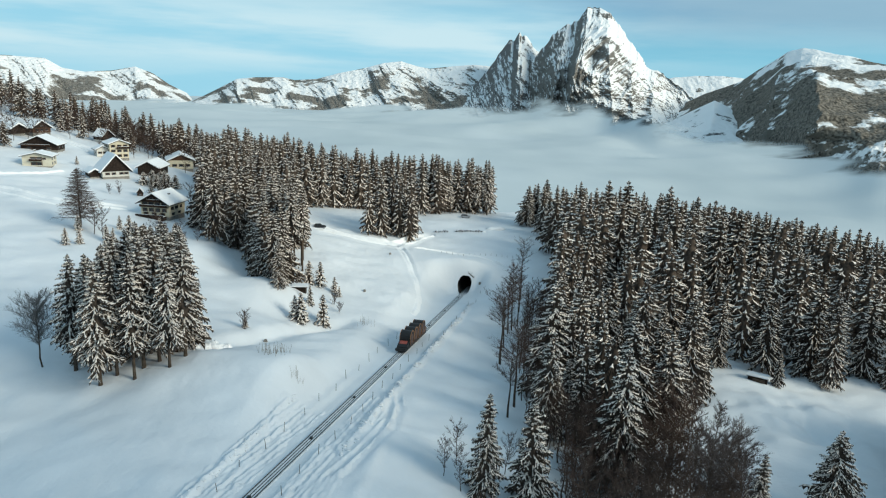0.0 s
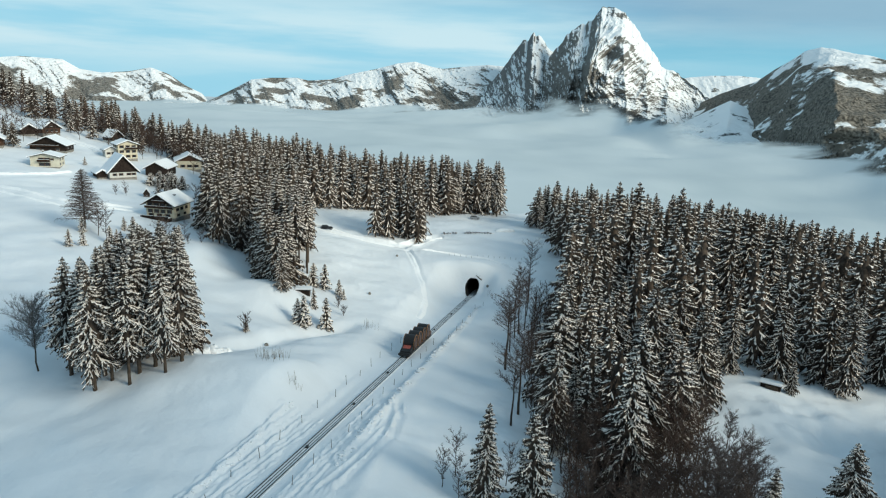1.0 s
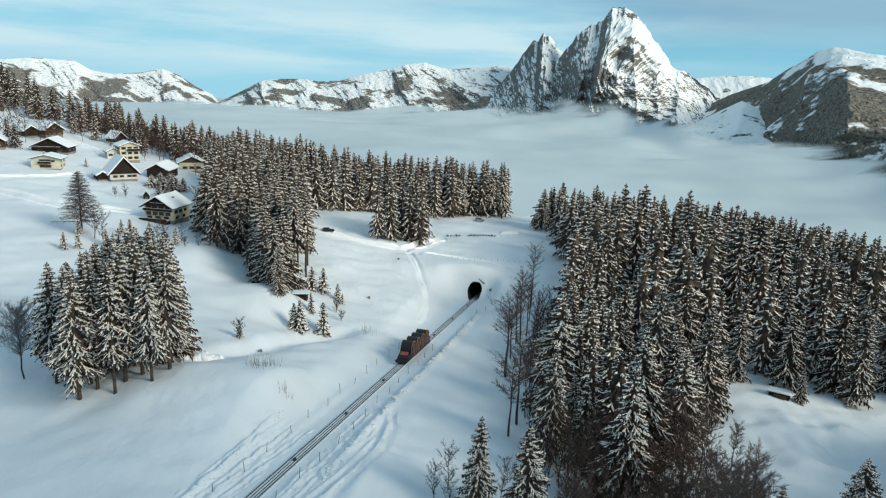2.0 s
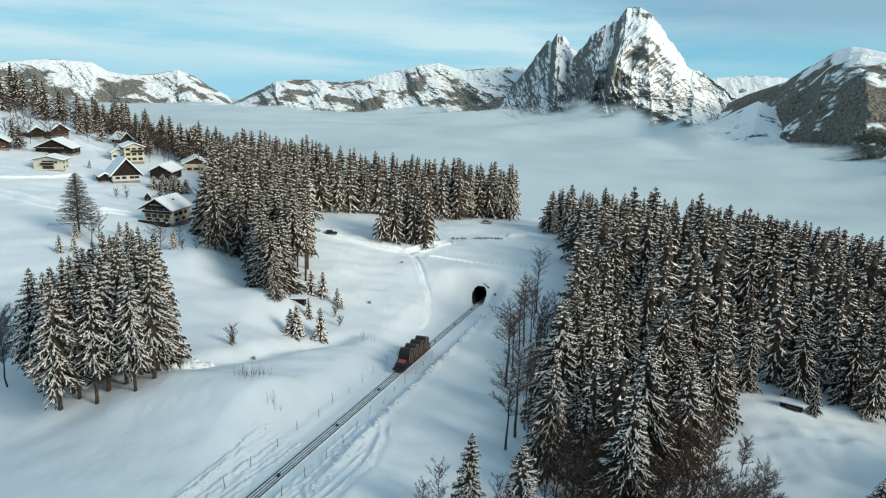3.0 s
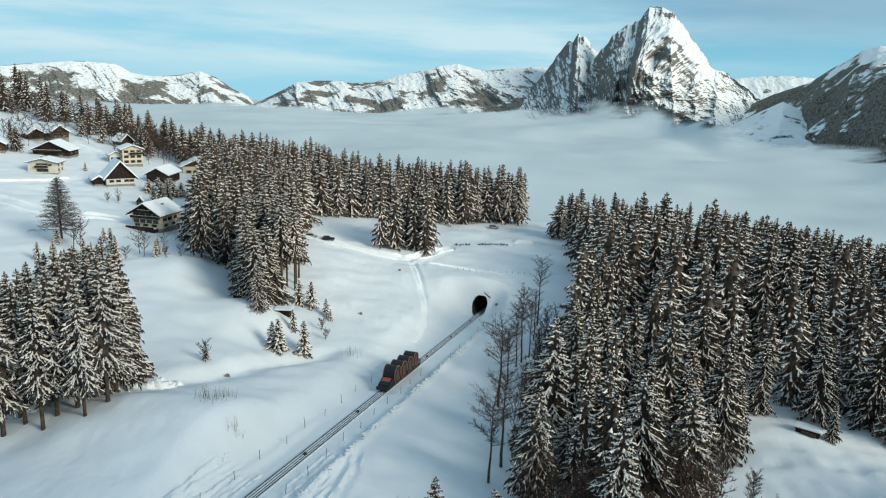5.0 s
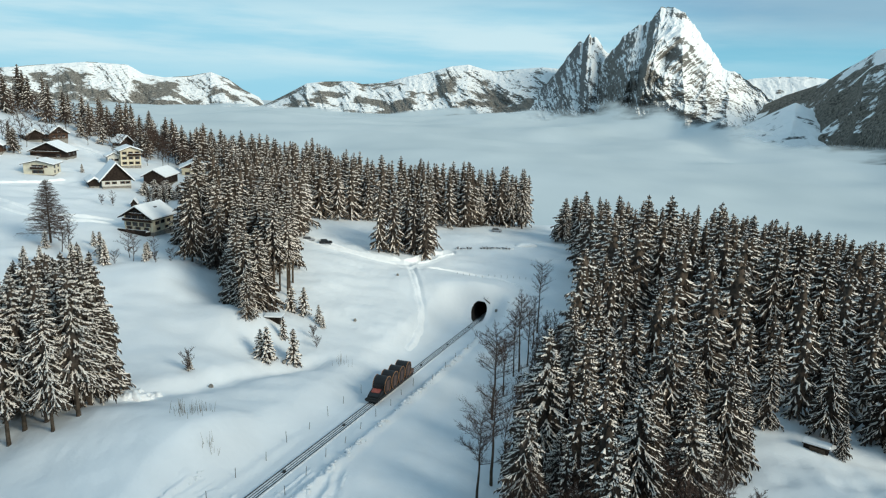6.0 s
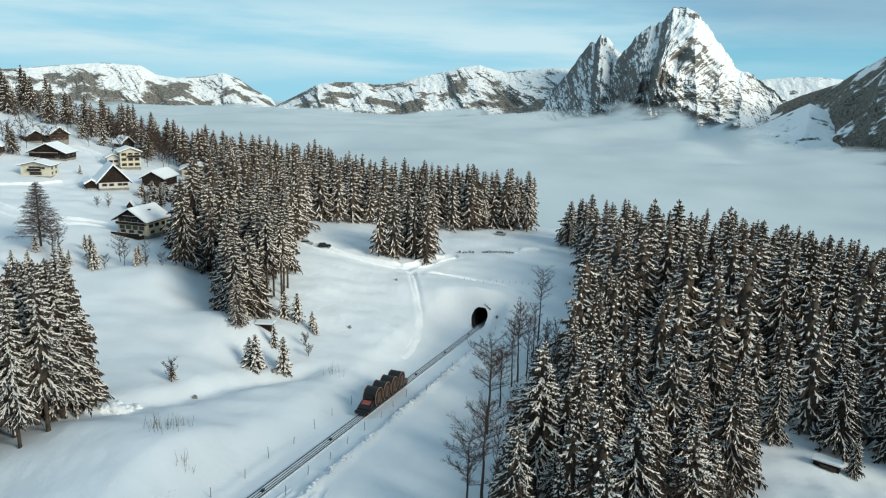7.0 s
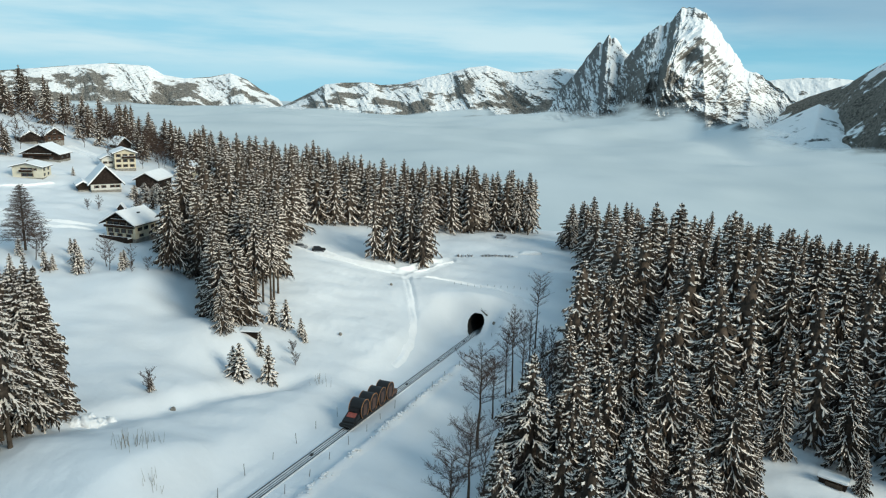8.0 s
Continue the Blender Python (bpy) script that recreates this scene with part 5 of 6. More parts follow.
    house("side_wing", -142.6, 297.5, 40, 5.5, 6.0, 4.0, 5.4, PLASTER_WHITE, PLASTER_WHITE, "white side wing with a snowy roof", snow=0.4, windows=row((-1.2, 1.2), 1.6, 1.0, 1.0), left_sides=((0, 1.6, 1.0, 1.0),), category="annex", size=0.8)
    house("upper_house", -157.0, 331.0, 62, 8.0, 8.5, 4.6, 8.2, WOOD_DARK, WOOD_DARK, "dark upper house with a large snow-covered roof", over=0.9, snow=0.5, lower=PLASTER_WHITE, lower_h=2.2,
          windows=row((-2, 1), 2.8, 1.2, 1.0), left_sides=((-2.2, 2.8, 1.3, 1.0), (1.6, 2.8, 1.3, 1.0)), size=0.72)
    house("wood_edge_house", -113.5, 308.5, 24, 11.0, 13.0, 4.2, 6.8, PLASTER_CREAM, WOOD_BROWN, "low house half hidden by spruces, snow on its roof", over=1.1, front_over=1.2, snow=0.45,
          windows=row((-3.0, 0, 3.0), 1.2, 1.2, 1.1), sides=((-3.5, 1.6, 1.4, 1.0), (0, 1.6, 1.4, 1.0), (3.5, 1.6, 1.4, 1.0)), chimney=(1.5, 2.0), size=0.9)
    house("garden_hut", -102.5, 240.0, 20, 3.0, 3.4, 1.9, 4.0, WOOD_DARK, WOOD_DARK, "small dark garden hut with a steep snowy roof", over=0.4, front_over=0.4, snow=0.3, windows=row((0,), 0.7, 0.8, 0.8), category="hut", size=0.62)
    house("slope_cabin", -179.0, 279.0, 25, 6.5, 7.0, 2.8, 4.6, WOOD_BROWN, WOOD_DARK, "brown cabin on the slope under snow", snow=0.45, windows=row((-1.5, 1.5), 1.0, 1.0, 1.0), sides=((0, 1.0, 1.2, 1.0),))
    house("red_house", -240.0, 366.0, 45, 8.0, 9.0, 4.6, 7.2, WOOD_BROWN, WOOD_BROWN, "reddish wooden house high on the slope", snow=0.45, windows=row((-2, 1.5), 2.4, 1.2, 1.1) + row((0,), 5.0, 1.0, 1.0), left_sides=((-2, 2.4, 1.2, 1.0), (2, 2.4, 1.2, 1.0)))


hamlet()


# ---- small things ----
BARE = [bare_parts(500 + i, 16, fine=0.017, spread=0.62, clear=(0.30, 0.36, 0.26)[i % 3], twigs=12, limbs=34, up=(0.5, 1.2), subs=8, mat=FROST_TWIG) for i in range(3)]
THICKET = [bare_parts(520 + i, 11, spread=0.60, clear=0.16, twigs=5, limbs=17, fine=0.036, up=(0.5, 1.3), subs=3) for i in range(3)]
RIM = [bare_parts(525 + i, 12, spread=0.34, clear=0.2, twigs=4, limbs=18, fine=0.030, up=(0.6, 1.4), subs=4) for i in range(2)]
RIDGE = [bare_parts(530 + i, 11, spread=0.62, clear=0.16, twigs=5, limbs=12, fine=0.055, up=(0.4, 1.2), subs=2) for i in range(3)]
SLENDER = [bare_parts(540 + i, 19, spread=0.34, clear=(0.42, 0.55, 0.40)[i], twigs=7, limbs=24, slender=1.0, fine=0.014, up=(0.35, 1.0), subs=8, wob=0.010) for i in range(3)]
ALDER = [bare_parts(545 + i, 16, spread=0.52, clear=(0.46, 0.54)[i], twigs=7, limbs=22, slender=1.3, fine=0.015, up=(0.35, 0.9), subs=9, wob=0.008) for i in range(2)]
BUSH = [bare_parts(560 + i, 3.2, spread=0.85, clear=0.05, twigs=9, limbs=16, slender=1.2, fine=0.013) for i in range(2)]

BIRCH = [bare_parts(580 + i, 11, spread=0.46, clear=0.25, twigs=9, limbs=30, fine=0.013, up=(0.5, 1.1), subs=9, mat=NEEDLES_BROWN) for i in range(2)]
LOW = [bare_parts(570 + i, 1.3, spread=2.0, clear=0.02, twigs=5, limbs=12, fine=0.04) for i in range(2)]


def larch_parts(seed, h):
    """A leafless conifer: level, slightly drooping limbs with fine brown twigs."""
    r = random.Random(seed)
    tv, tf, cv, cf = [], [], [], []
    tapered(tv, tf, Vector((0, 0, -0.6)), Vector((0, 0, h)), h * 0.013, 0.03, 6)
    for k in range(200):
        f = 0.14 + 0.84 * (k / 200) ** 0.9
        a = k * 2.4
        length = h * 0.30 * (1 - f) ** 0.75 * r.uniform(0.7, 1.15) + 0.15
        p = Vector((0, 0, h * f))
        d = Vector((math.cos(a), math.sin(a), r.uniform(-0.1, 0.35)))
        q = p + d * length
        tapered(cv, cf, p, q, 0.055, 0.02)
        for _ in range(40):
            s = p.lerp(q, r.uniform(0.15, 1))
            e = s + Vector((r.uniform(-1, 1), r.uniform(-1, 1), r.uniform(-1.0, 0.5))) * (0.22 * length + 0.12)
            n = (e - s).orthogonal().normalized() * 0.011
            b = len(cv)
            cv.extend((s - n * 3, s + n * 3, e))
            cf.append((b, b + 1, b + 2))
    return mesh_of("trunk", tv, tf, BARK, True), mesh_of("crown", cv, cf, NEEDLES_BROWN)


LARCH = larch_parts(3, 17)


def bare_trees():
    r = random.Random(21)
    two = ("trunk", "crown")

    def bare(kinds, full, x, y, h, label, group="", wide=1.0):
        s = h / full
        plant("bare_tree", kinds[r.randrange(len(kinds))], two, x, y, (s * wide, s), r.uniform(0, 360), label, "tree", group)

    bare(BARE, 16, -67.9, 115.1, 12.5, "leafless broad-crowned tree standing in the snow", "", 1.05)
    for x, y, h in ((26.5, 207, 20), (21.5, 181.5, 19), (20.2, 178.5, 16), (23.5, 186, 15), (25, 196, 14)):
        bare(SLENDER, 19, x, y, h, "slender leafless tree at the edge of the wood", "bare trees along the wood's edge")
    for x, y, h in ((16, 153, 19), (16.5, 126, 17), (14.5, 119, 14), (18, 167, 13)):
        bare(ALDER, 16, x, y, h, "leafless alder at the edge of the wood", "bare trees along the wood's edge")
    for x, y, h in ((21, 160, 4), (23, 166, 5), (25, 172, 5), (23, 148, 5), (22, 138, 4), (26, 190, 6), (28, 200, 5), (25, 180, 5), (29, 207, 5), (24, 156, 7), (27, 168, 7), (29, 184, 8), (26, 142, 7), (31, 196, 7)):
        bare(THICKET, 11, x, y, h, "low brown leafless tree under the wood's edge", "undergrowth at the wood's edge", 0.9)
    for x, y in scatter(((17.5, 110), (18.5, 134), (20, 150), (24, 174), (28, 196), (34, 196), (31, 172), (27.5, 150), (25.5, 134), (23, 110)), 2.7, 51):
        bare(RIM, 12, x, y, r.uniform(8, 13), "brown leafless tree standing close along the wood's edge", "undergrowth at the wood's edge", 0.8)
    for x, y in scatter(((19, 86), (22.5, 112), (31, 118), (36, 112), (34, 88)), 2.7, 57):
        bare(RIM, 12, x, y, r.uniform(7, 11), "dark leafless tree in a dense thicket", "bare thicket below the wood", 1.1)
    for x, y, h in ((49.5, 93, 15), (45, 88, 11), (35, 87, 9)):
        spruce(x, y, h, r, "spruces in the thicket", FRONT, "snowy spruce standing in the bare thicket")
    for x, y in scatter(((20, 80), (24, 108), (33, 121), (44, 126), (49, 124), (47, 98), (42, 78)), 3.3, 31):
        bare(THICKET, 11, x, y, r.uniform(9, 15), "dark leafless tree in a dense thicket", "bare thicket below the wood")
    for x, y, h in ((2.5, 92, 6), (4.5, 96, 7), (5, 89, 6), (12, 97, 7), (19.5, 103, 9), (20.5, 110, 9), (21, 117, 8), (22, 124, 8), (22.5, 131, 8), (24, 119, 9)):
        bare(THICKET, 11, x, y, h, "brown leafless brush along the wood's edge", "undergrowth at the wood's edge", 0.9)
    for x, y, h in ((39.5, 86, 19), (44, 91, 18), (48, 97, 14), (57, 127, 8), (55, 112, 12), (54, 132, 9)):
        bare(BIRCH, 11, x, y, h, "leafless tree at the rim of the snowy clearing", "bare thicket below the wood")
    for x, y, h in ((-78.4, 192.9, 7), (-75.8, 189.8, 7), (-94.1, 189.1, 9), (-90.5, 187, 8), (-71.5, 192, 5), (-97, 244, 6), (-105, 262, 6), (-110, 240, 4), (-178, 296, 9), (-182, 292, 10), (-172, 303, 9), (-148, 313, 9), (-128, 310, 10), (-152, 338, 10), (-144, 334, 10), (-138, 330, 9), (-122, 322, 9), (-98, 296, 8), (-84, 236, 8), (-150, 345, 10), (-170, 350, 10), (-205, 330, 9), (-196, 326, 9)):
        bare(RIDGE, 11, x, y, h, "leafless tree with fine brown twigs among the houses", "bare trees among the houses", 1.1)
    for x, y in scatter(((-158, 340), (-150, 326), (-128, 314), (-112, 309), (-98, 312), (-98, 324), (-128, 338)), 4.2, 41):
        bare(RIDGE, 11, x, y, r.uniform(7, 11), "brown leafless tree at the wood's edge above the houses", "bare trees among the houses", 1.1)
    for i in range(15):
        x = -0.3 + i * 1.15 + (2.6 if i > 4 else 0)
        plant("bush", LOW[i % 2], two, x, 276.4 + 0.36 * x, (0.55, r.uniform(0.25, 0.5)), r.uniform(0, 360), "low dense leafless hedge bush in the snow", "bush", "hedge at the rim of the field")
    for x, y in scatter(((-236, 356), (-214, 340), (-190, 332), (-168, 334), (-156, 338), (-140, 336), (-128, 342), (-160, 352), (-200, 372), (-236, 376)), 6.2, 43):
        bare(RIDGE, 11, x, y, r.uniform(7, 11), "brown leafless tree on the ridge above the houses", "bare trees among the houses", 1.15)
    for x, y, h in ((-172, 309, 8), (-176, 303, 9), (-186, 304, 9), (-191, 300, 8), (-168, 322, 8), (-141, 306, 7), (-132, 305, 7), (-146, 304, 7), (-107, 296, 8), (-151, 320, 8)):
        bare(RIDGE, 11, x, y, h, "leafless tree with fine brown twigs among the houses", "bare trees among the houses", 1.1)
    for x, y, h in ((-146, 326, 13), (-141, 322, 12), (-166, 330, 12), (-104, 322, 17), (-99, 326, 18), (-108, 327, 16), (-112, 322, 14), (-95, 317, 17), (-187, 298, 9), (-96, 288, 15), (-94, 280, 14), (-92, 272, 13), (-176, 330, 11), (-101, 246, 6), (-98, 250, 7), (-95, 238, 6)):
        spruce(x, y, h, r, "spruces above the houses", FAR, "broad snowy spruce beside the houses", 1.45)
    plant("larch_tree", LARCH, two, -99.5, 193, (1.45, 0.97), 40, "leafless larch with fine brown twigs on the slope", "tree")
    for x, y, s in ((-40.4, 143.5, 1.2), (-52, 132.5, 1.0), (-47, 131, 0.8), (-24, 172, 0.8), (-36, 178, 0.8), (-26, 176, 0.9), (-69, 188, 0.8), (-87, 184, 0.8), (-79, 187, 1.0), (-66, 190, 1.0), (-108.8, 238.2, 0.7), (-111.7, 236.9, 0.9)):
        plant("bush", BUSH[r.randrange(2)], two, x, y, (s, s), r.uniform(0, 360), "small leafless bush poking out of the snow", "bush", "bare bushes in the snow")
    for x, y, h in ((-95.9, 177.8, 4.5), (-93.1, 179.4, 4.5), (-88.7, 184.8, 5), (-87.4, 186, 4), (-85.5, 192, 6.5), (-91, 197.9, 4), (-84, 191, 5), (-72.1, 189, 4.5), (-81, 186, 6), (-82.5, 187, 5), (-72.6, 191.1, 4.5), (-98.3, 189.2, 4.5), (-140.5, 273.2, 3.2), (-40.6, 144.6, 2.6)):
        spruce(x, y, h, r, "young spruces on the slope", YOUNG, "small snowy spruce on the slope")
    for x, y, h in ((-109, 259, 4.6), (-106.5, 261, 5.5), (-104, 258, 5.2), (-102.5, 262, 6), (-100, 258.5, 5.4), (-98.5, 262, 5), (-105, 265, 5)):
        spruce(x, y, h, r, "young spruces on the slope", YOUNG, "low bushy spruce heavily laden with snow", 1.7)
    for x, y, h in ((-174, 283, 10), (-177, 288, 9), (-181, 345, 15), (-186, 348, 14), (-204, 350, 17), (-200, 356, 16), (-226, 350, 18), (-232, 356, 20), (-222, 362, 18), (-240, 380, 20), (-232, 372, 19), (-216, 368, 17), (-246, 372, 19), (-252, 366, 20), (-228, 382, 18), (-126, 325, 17), (-122, 330, 18), (-129, 331, 17), (-190, 360, 14), (-197, 366, 16)):
        spruce(x, y, h, r, "spruces above the houses", FAR, "snowy spruce standing above the houses", 1.3)


bare_trees()


def reeds():
    """Dry stalks that stick out of the snow."""
    r = random.Random(5)
    for cx, cy, n, spread in ((-29.3, 118.5, 34, 2.4), (-27, 121, 14, 1.6), (-17, 166, 16, 2.0), (-23.0, 114, 12, 1.2)):
        cv, cf = [], []
        for _ in range(n):
            x, y = r.gauss(0, spread * 0.5), r.gauss(0, spread * 0.5)
            z = h1(cx + x, cy + y) - h1(cx, cy)
            p = Vector((x, y, z - 0.2))
            tapered(cv, cf, p, p + Vector((r.uniform(-0.4, 0.4), r.uniform(-0.4, 0.4), r.uniform(1.0, 2.4))), 0.03, 0.012)
        ob = new("dry_stalks", mesh_of("dry_stalks", cv, cf, REED))
        ob.matrix_basis = pose(cx, cy, h1(cx, cy))
        tagged(ob, "tuft of dry brown stalks standing in the snow", "plant", "tufts of dry stalks", "stuff")


reeds()


def fences():
    """Posts along the line, some of them leaning."""
    r = random.Random(8)

    def post(x, y, h, group):
        bm = cylinder(0.05, h, "Z", 7, 0.04, (0, 0, h / 2 - 0.3))
        me = bpy.data.meshes.new("fence_post")
        bm.to_mesh(me)
        bm.free()
        me.materials.append(POST)
        ob = new("fence_post", me)
        ob.matrix_basis = pose(x, y, h1(x, y), r.uniform(-5, 5), r.uniform(-5, 5), 0)
        tagged(ob, "thin weathered post sticking out of the snow", "post", group)

    for s in np.arange(62, 150, 6.5):
        p, d, sd = on_rail(s, 3.4 + r.uniform(-0.3, 0.3))
        post(p.x, p.y, r.uniform(1.4, 2.0), "posts along the railway")
    for s in np.arange(64, 150, 7.0):
        p, d, sd = on_rail(s, -4.4 + r.uniform(-0.5, 0.5))
        post(p.x, p.y, r.uniform(1.4, 2.4), "posts along the railway")
    for s in np.arange(4, 60, 9.0):
        p, d, sd = on_rail(s, 6.2 + r.uniform(-0.5, 0.5))
        post(p.x, p.y, r.uniform(1.2, 1.7), "posts along the railway")
    for i in range(14):
        post(2 + i * 2.0, 243.5 + 0.35 * i + r.uniform(-0.2, 0.2), 1.1, "posts above the tunnel")
    post(-50.0, 119, 2.4, "")


fences()


def clods():
    """Clods that the plough threw up along the line."""
    r = random.Random(17)
    ball = bmesh.new()
    bmesh.ops.create_icosphere(ball, subdivisions=1, radius=1.0)
    base, tris = [v.co.copy() for v in ball.verts], [tuple(v.index for v in f.verts) for f in ball.faces]
    ball.free()
    places = []
    # thrown in heaps, not evenly
    for _ in range(60):
        s0 = r.uniform(16, 134)
        for _ in range(r.randrange(2, 8)):
            places.append((s0 + r.gauss(0, 1.0), 5.9 + r.gauss(0, 0.35), r.uniform(0.12, 0.42)))
    for _ in range(36):
        s0 = r.uniform(116, 168)
        for _ in range(r.randrange(2, 8)):
            places.append((s0 + r.gauss(0, 1.0), -8.1 + 0.02 * (s0 - 95) + r.gauss(0, 0.3), r.uniform(0.08, 0.30)))
    pts = [on_rail(s, side)[0] for s, side, size in places]
    zs = height(np.array([p.x for p in pts]), np.array([p.y for p in pts]))
    cv, cf = [], []
    for p, z, (s, side, size) in zip(pts, zs, places):
        b = len(cv)
        k = Vector((r.uniform(0.7, 1.6), r.uniform(0.7, 1.6), r.uniform(0.3, 0.6))) * size
        cv.extend((p.x + v.x * k.x * r.uniform(0.7, 1.2), p.y + v.y * k.y * r.uniform(0.7, 1.2), float(z) + 0.3 * size + v.z * k.z) for v in base)
        cf.extend(tuple(b + i for i in t) for t in tris)
    tagged(new("snow_clod", mesh_of("snow_clod", cv, cf, SNOW, True)), "clods of ploughed snow along the railway", "snow", kind="stuff")


clods()


def ploughed(s0, s1, side0, side1, seed, label):
    """A strip beside the line where machines have turned: ruts and broken ridges of snow."""
    along, across = np.arange(s0, s1, 0.5), np.arange(side0, side1, 0.13)
    ss, dd = np.meshgrid(along, across)
    xx, yy = rail_x(ss) + dd / 0.975, RAIL_END - ss
    edge = smooth(s0, s0 + 5, ss) * smooth(s1, s1 - 4, ss) * smooth(side0, side0 + 0.9, dd + 0.4 * wave(ss, dd, 5, seed)) * smooth(side1, side1 - 0.9, dd + 0.4 * wave(ss, dd, 6, seed + 1))
    sway = 0.5 * wave(ss, dd * 0, 26, seed + 2) + 0.2 * wave(ss, dd * 0, 9, seed + 3)
    rut = np.sin((dd + sway) * 2 * np.pi / 1.15) + 0.6 * np.sin((dd * 0.9 - 0.7 * sway) * 2 * np.pi / 0.62)
    broken = wave(ss, dd, 1.3, seed + 4) * wave(ss, dd, 4.5, seed + 5)
    zz = height(xx, yy) - 0.10 + edge * (0.20 + 0.075 * rut * np.clip(0.35 + 0.9 * wave(ss, dd, 7, seed + 6), 0, 1.2) + 0.16 * broken)
    verts = np.stack([xx.ravel(), yy.ravel(), zz.ravel()], -1)
    n = len(along)
    faces = [(j * n + i, (j + 1) * n + i, (j + 1) * n + i + 1, j * n + i + 1) for j in range(len(across) - 1) for i in range(n - 1)]
    tagged(new("ploughed_snow", mesh_of("ploughed_snow", verts, faces, SNOW, True)), label, "snow", kind="stuff")


ploughed(113, 170, -9.2, -1.7, 50, "snow broken up by machines beside the railway")
ploughed(104, 170, 2.0, 9.6, 60, "rutted snow with crossing tracks beside the railway")


def snow_bank(points, side, wide, tall, seed, label):
    """Snow thrown up along a way: a lumpy, broken ridge beside it."""
    pts = np.array(points, float)
    step = np.hypot(*np.diff(pts, axis=0).T)
    run = np.concatenate([[0], np.cumsum(step)])
    along = np.arange(0, run[-1], 0.6)
    # rounded off at the bends
    soft = np.arange(-6, 6.1, 2.0)
    px, py = (np.mean([np.interp(np.clip(along + k, 0, run[-1]), run, pts[:, c]) for k in soft], axis=0) for c in (0, 1))
    tx, ty = np.gradient(px), np.gradient(py)
    ln = np.hypot(tx, ty)
    across = np.linspace(-1.5, 1.5, 11)
    ss, cc = np.meshgrid(along, across)
    off = side + wide * (cc + 0.2 * wave(ss, ss * 0, 12, seed))
    xx, yy = px + off * ty / ln, py - off * tx / ln
    top = tall * np.exp(-((cc / 0.75) ** 2)) * np.clip(0.8 + 0.14 * wave(ss, cc, 3.5, seed + 1) + 0.25 * wave(ss, cc, 20, seed + 2), 0.1, 1.5)
    zz = height(xx, yy) - 0.10 + top * smooth(0, 3, ss) * smooth(run[-1], run[-1] - 3, ss)
    n = len(along)
    faces = [(j * n + i, (j + 1) * n + i, (j + 1) * n + i + 1, j * n + i + 1) for j in range(len(across) - 1) for i in range(n - 1)]
    # whiter than the ground snow, standing in for sun on the banks
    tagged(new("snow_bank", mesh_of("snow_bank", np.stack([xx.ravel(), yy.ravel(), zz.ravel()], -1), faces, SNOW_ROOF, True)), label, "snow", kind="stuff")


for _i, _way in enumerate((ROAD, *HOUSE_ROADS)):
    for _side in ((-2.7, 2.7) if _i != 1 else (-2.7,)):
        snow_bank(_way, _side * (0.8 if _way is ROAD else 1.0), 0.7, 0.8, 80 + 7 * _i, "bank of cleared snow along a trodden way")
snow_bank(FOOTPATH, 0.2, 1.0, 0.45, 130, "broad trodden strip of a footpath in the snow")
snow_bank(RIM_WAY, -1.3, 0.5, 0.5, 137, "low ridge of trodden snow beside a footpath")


def lump(name, mat, x, y, sx, sy, sz, label, category, seed, group="", zoff=0.0, tilt=0.0, jag=0.28):
    bm = bmesh.new()
    bmesh.ops.create_icosphere(bm, subdivisions=3, radius=1.0)
    for v in bm.verts:
        k = 1 + jag * noise.noise(v.co * 1.7 + Vector((seed, 0, 0))) + 0.43 * jag * noise.noise(v.co * 4.5 + Vector((0, seed, 0)))
        v.co = Vector((v.co.x * sx * k, v.co.y * sy * k, v.co.z * sz * k))
    for f in bm.faces:
        f.smooth = True
    me = bpy.data.meshes.new(name)
    bm.to_mesh(me)
    bm.free()
    me.materials.append(mat)
    ob = new(name, me)
    ob.matrix_basis = pose(x, y, h1(x, y) + zoff, tilt, 0, seed * 40)
    return tagged(ob, label, category, group)


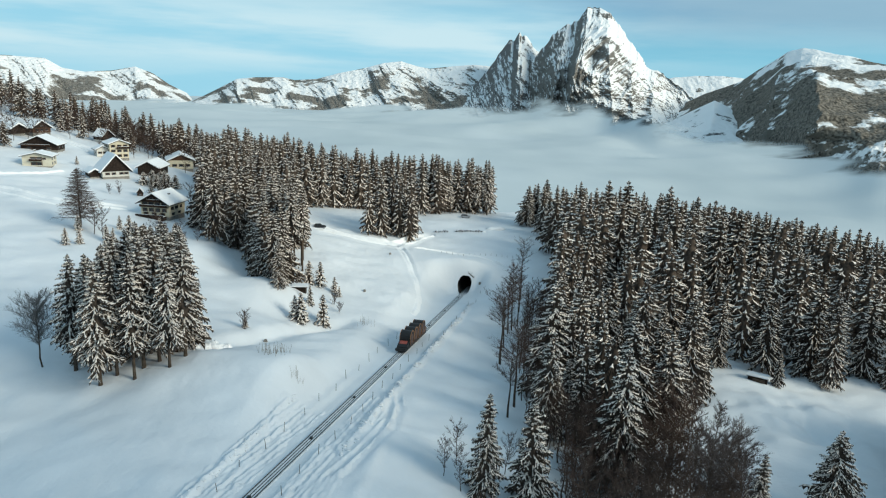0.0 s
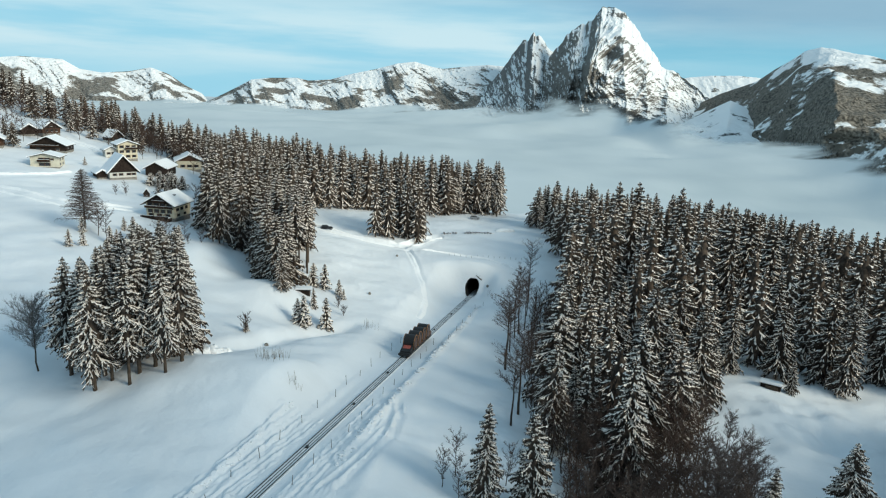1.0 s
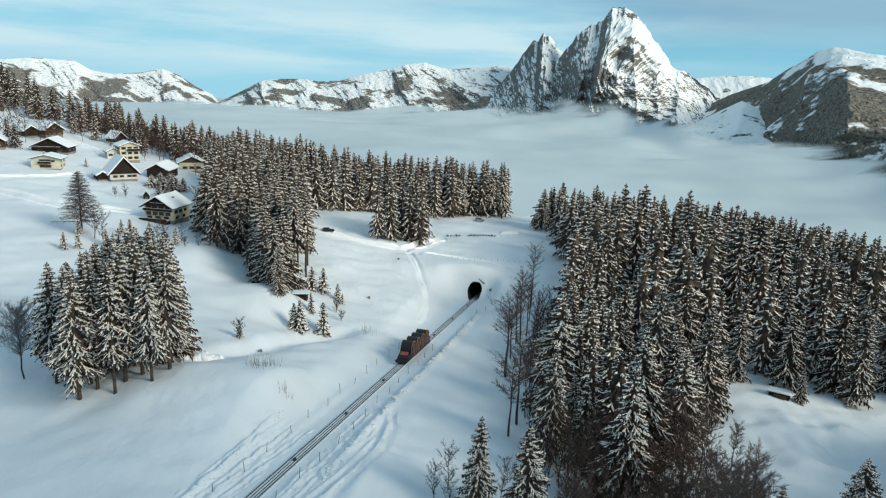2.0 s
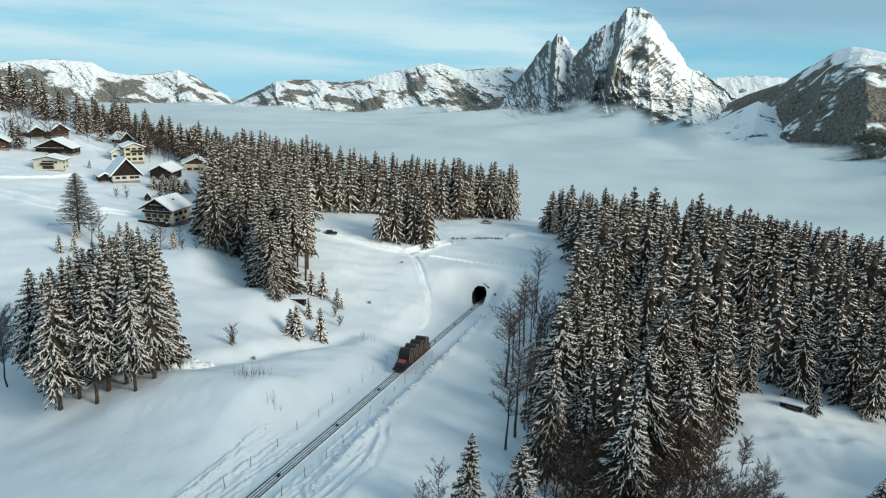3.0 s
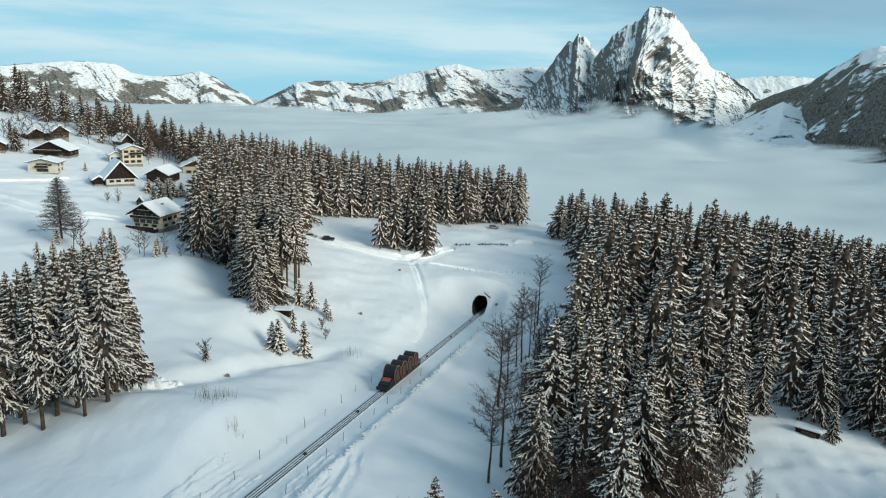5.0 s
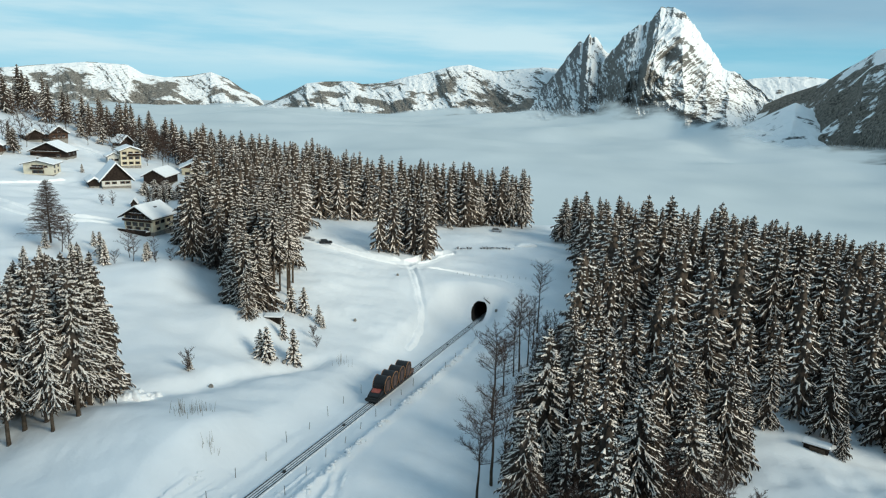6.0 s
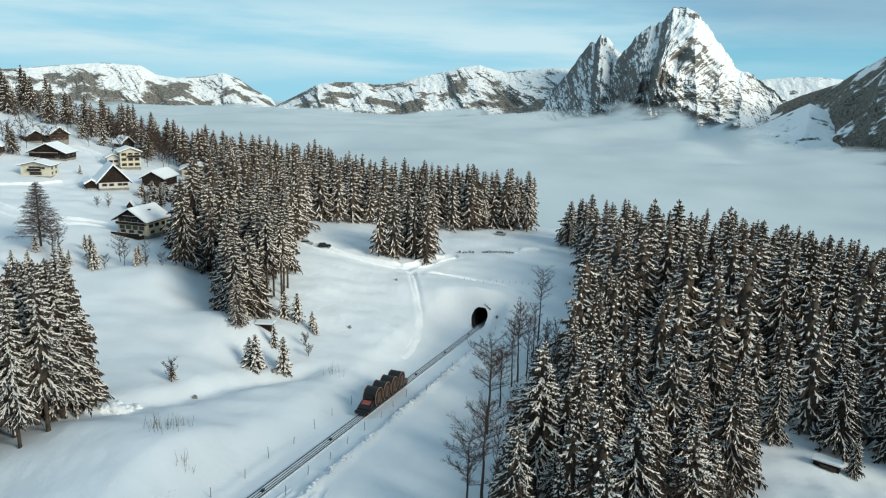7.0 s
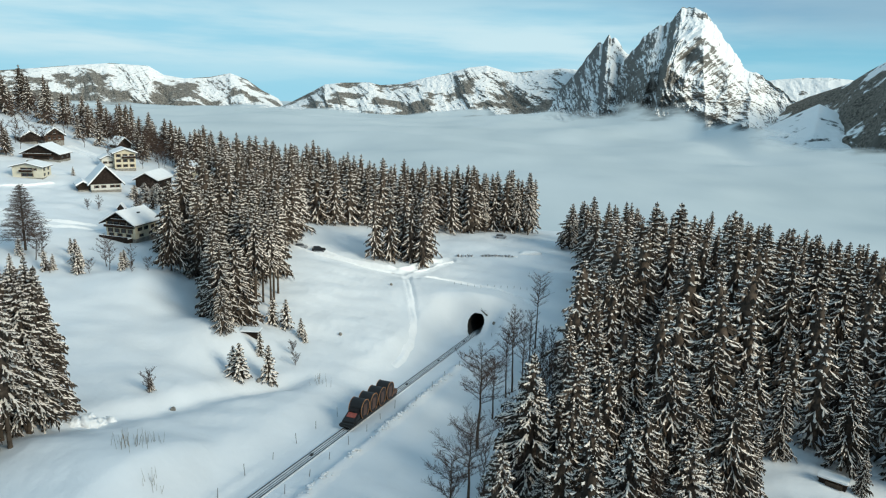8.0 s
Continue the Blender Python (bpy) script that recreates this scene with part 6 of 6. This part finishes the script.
def odds():
    for i in range(9):
        x = -0.5 + i * 2.1 + (2.6 if i > 2 else 0)
        lump("snowy_bush", SNOW, x, 277.6 + 0.36 * x, 1.4, 0.8, 0.42, "low hedge bush buried under rounded snow", "bush", 60 + i, "hedge at the rim of the field")
    r = random.Random(3)
    for k, (x, y, size) in enumerate(((-42.4, 129.2, 1.5), (-43.4, 127.6, 1.1), (-41.4, 131.2, 1.0), (-41.0, 133.2, 0.8), (-44.6, 125.4, 0.7), (-42.9, 130.6, 0.9))):
        lump("snow_heap", SNOW_ROOF, x, y, size, 0.8 * size, 0.8 * size, "broken heap of snow beside the bank", "snow heap", k + 1.3, "heaps of snow", jag=0.75)
    lump("snow_heap", SNOW_ROOF, -54, 113, 2.6, 1.8, 0.9, "rounded heap of snow among the tree trunks", "snow heap", 4, "heaps of snow")
    lump("snow_heap", SNOW_ROOF, 24.5, 291, 4.5, 1.8, 1.3, "long heap of snow beside the far hedge", "snow heap", 5, "heaps of snow")
    for x, y in ((-32.2, 160.8), (-28.8, 163.6), (-26.6, 164.2), (-19.8, 192.3), (-35.9, 143), (-15.5, 232.5), (15.2, 226.5)):
        lump("boulder", STONE, x, y, 0.45, 0.4, 0.5, "dark stone showing through the snow", "stone", x * 0.1, "dark stones in the snow", 0.15)
    # a broken snag above the tunnel
    cv, cf = [], []
    p = Vector((0, 0, 0.1))
    tapered(cv, cf, p, Vector((-2.0, 0.6, 1.5)), 0.22, 0.08, 6)
    for k in range(6):
        b = Vector((-0.3 * k, 0.1 * k, 0.1 + 0.24 * k))
        tapered(cv, cf, b, b + Vector((r.uniform(-0.6, 0.9), r.uniform(-0.5, 0.5), r.uniform(0.3, 0.9))), 0.06, 0.02, 4)
    ob = new("fallen_snag", mesh_of("fallen_snag", cv, cf, BARK))
    ob.matrix_basis = pose(13.2, 228.2, h1(13.2, 228.2))
    tagged(ob, "dark broken snag lying above the tunnel mouth", "fallen branch")
    # a trunk that leans in the clump
    cv, cf = [], []
    tapered(cv, cf, Vector((0, 0, 0)), Vector((7.5, 2.0, 6.5)), 0.14, 0.07, 6)
    ob = new("leaning_trunk", mesh_of("leaning_trunk", cv, cf, BARK, True))
    ob.matrix_basis = pose(-53.0, 111.5, h1(-53.0, 111.5) - 0.2)
    tagged(ob, "thin dead trunk leaning among the spruces", "tree trunk")
    # the open shelter under the young spruces
    x, y = -34.9, 175.6
    ob = thing("shelter_hut", pose(x, y, h1(x, y) + 0.1, 0, 0, 6) @ Matrix.Diagonal((0.85, 0.8, 0.62, 1)), "small open shelter with a thick flat snow roof", "hut")
    part("wall", box(-2.0, 2.0, -0.9, 1.0, -1.2, 1.5, 0.03), WOOD_DARK, ob)
    for px in (-1.9, 1.9):
        part("post", box(px - 0.08, px + 0.08, -1.5, -1.34, -1.2, 1.7), POST, ob)
    rf = part("roof", prism(((-2.4, 1.55), (2.4, 1.6), (2.4, 1.75), (-2.4, 1.7)), -1.8, 1.6), WOOD_DARK, ob)
    part("roof_snow", box(-2.5, 2.5, -1.85, 1.7, 1.75, 2.3, 0.16), SNOW_ROOF, rf)
    # the woodshed at the clearing
    x, y = 79.8, 159.6
    ob = thing("woodshed", pose(x, y, h1(x, y), 0, 0, -32) @ Matrix.Diagonal((0.85, 0.85, 0.75, 1)), "low dark woodshed under snow at the clearing", "shed")
    part("wall", box(-2.6, 2.6, -1.2, 1.2, -0.6, 1.5, 0.03), WOOD_DARK, ob)
    part("roof", box(-2.9, 2.9, -1.6, 1.5, 1.5, 1.66, 0.02), WOOD_BROWN, ob)
    part("roof_snow", box(-2.95, 2.95, -1.65, 1.55, 1.66, 2.15, 0.15), SNOW_ROOF, ob)
    for k in range(4):
        part("log", cylinder(0.2, 3.2, "X", 8, at=(0.4, -1.5 - 0.1 * k, 0.2 + 0.3 * k)), BARK, ob)


odds()


def car(x, y, turn, paint, label):
    ob = thing("car", pose(x, y, h1(x, y) + 0.02, 0, 0, turn), label, "car", "parked cars")
    body = prism(((-2.15, 0.35), (2.1, 0.35), (2.15, 0.75), (1.9, 0.95), (1.0, 1.02), (-2.0, 1.05), (-2.2, 0.8)), -0.88, 0.88, 0.07)
    part("body", body, paint, ob)
    part("cabin", prism(((-1.95, 1.03), (1.0, 1.0), (0.35, 1.52), (-1.55, 1.55)), -0.8, 0.8, 0.06), GLASS_DARK, ob)
    part("roof_panel", box(-1.5, 0.3, -0.7, 0.7, 1.53, 1.6, 0.03), paint, ob)
    for wx in (-1.35, 1.35):
        for wy in (-0.8, 0.8):
            wh = part("wheel", cylinder(0.34, 0.22, "Y", 16, at=(wx, wy, 0.34)), RUBBER, ob)
            part("rim", cylinder(0.2, 0.24, "Y", 12, at=(wx, wy, 0.34)), CAR_GREY, wh)
    for wy in (-0.6, 0.6):
        part("headlight", box(2.05, 2.16, wy - 0.2, wy + 0.2, 0.65, 0.82, 0.02), FRAME_WHITE, ob)


car(-42.1, 248.6, 20, CAR_BLACK, "black car parked on the trodden snow")
car(-48.2, 249.6, 15, CAR_GREY, "grey car parked on the trodden snow")
car(-52.2, 258.0, 60, CAR_BLACK, "dark car parked under the spruces")
car(-55.0, 258.8, 60, CAR_BLACK, "dark car parked under the spruces")
car(13, 318, 0, CAR_GREY, "pale car far off behind the field")
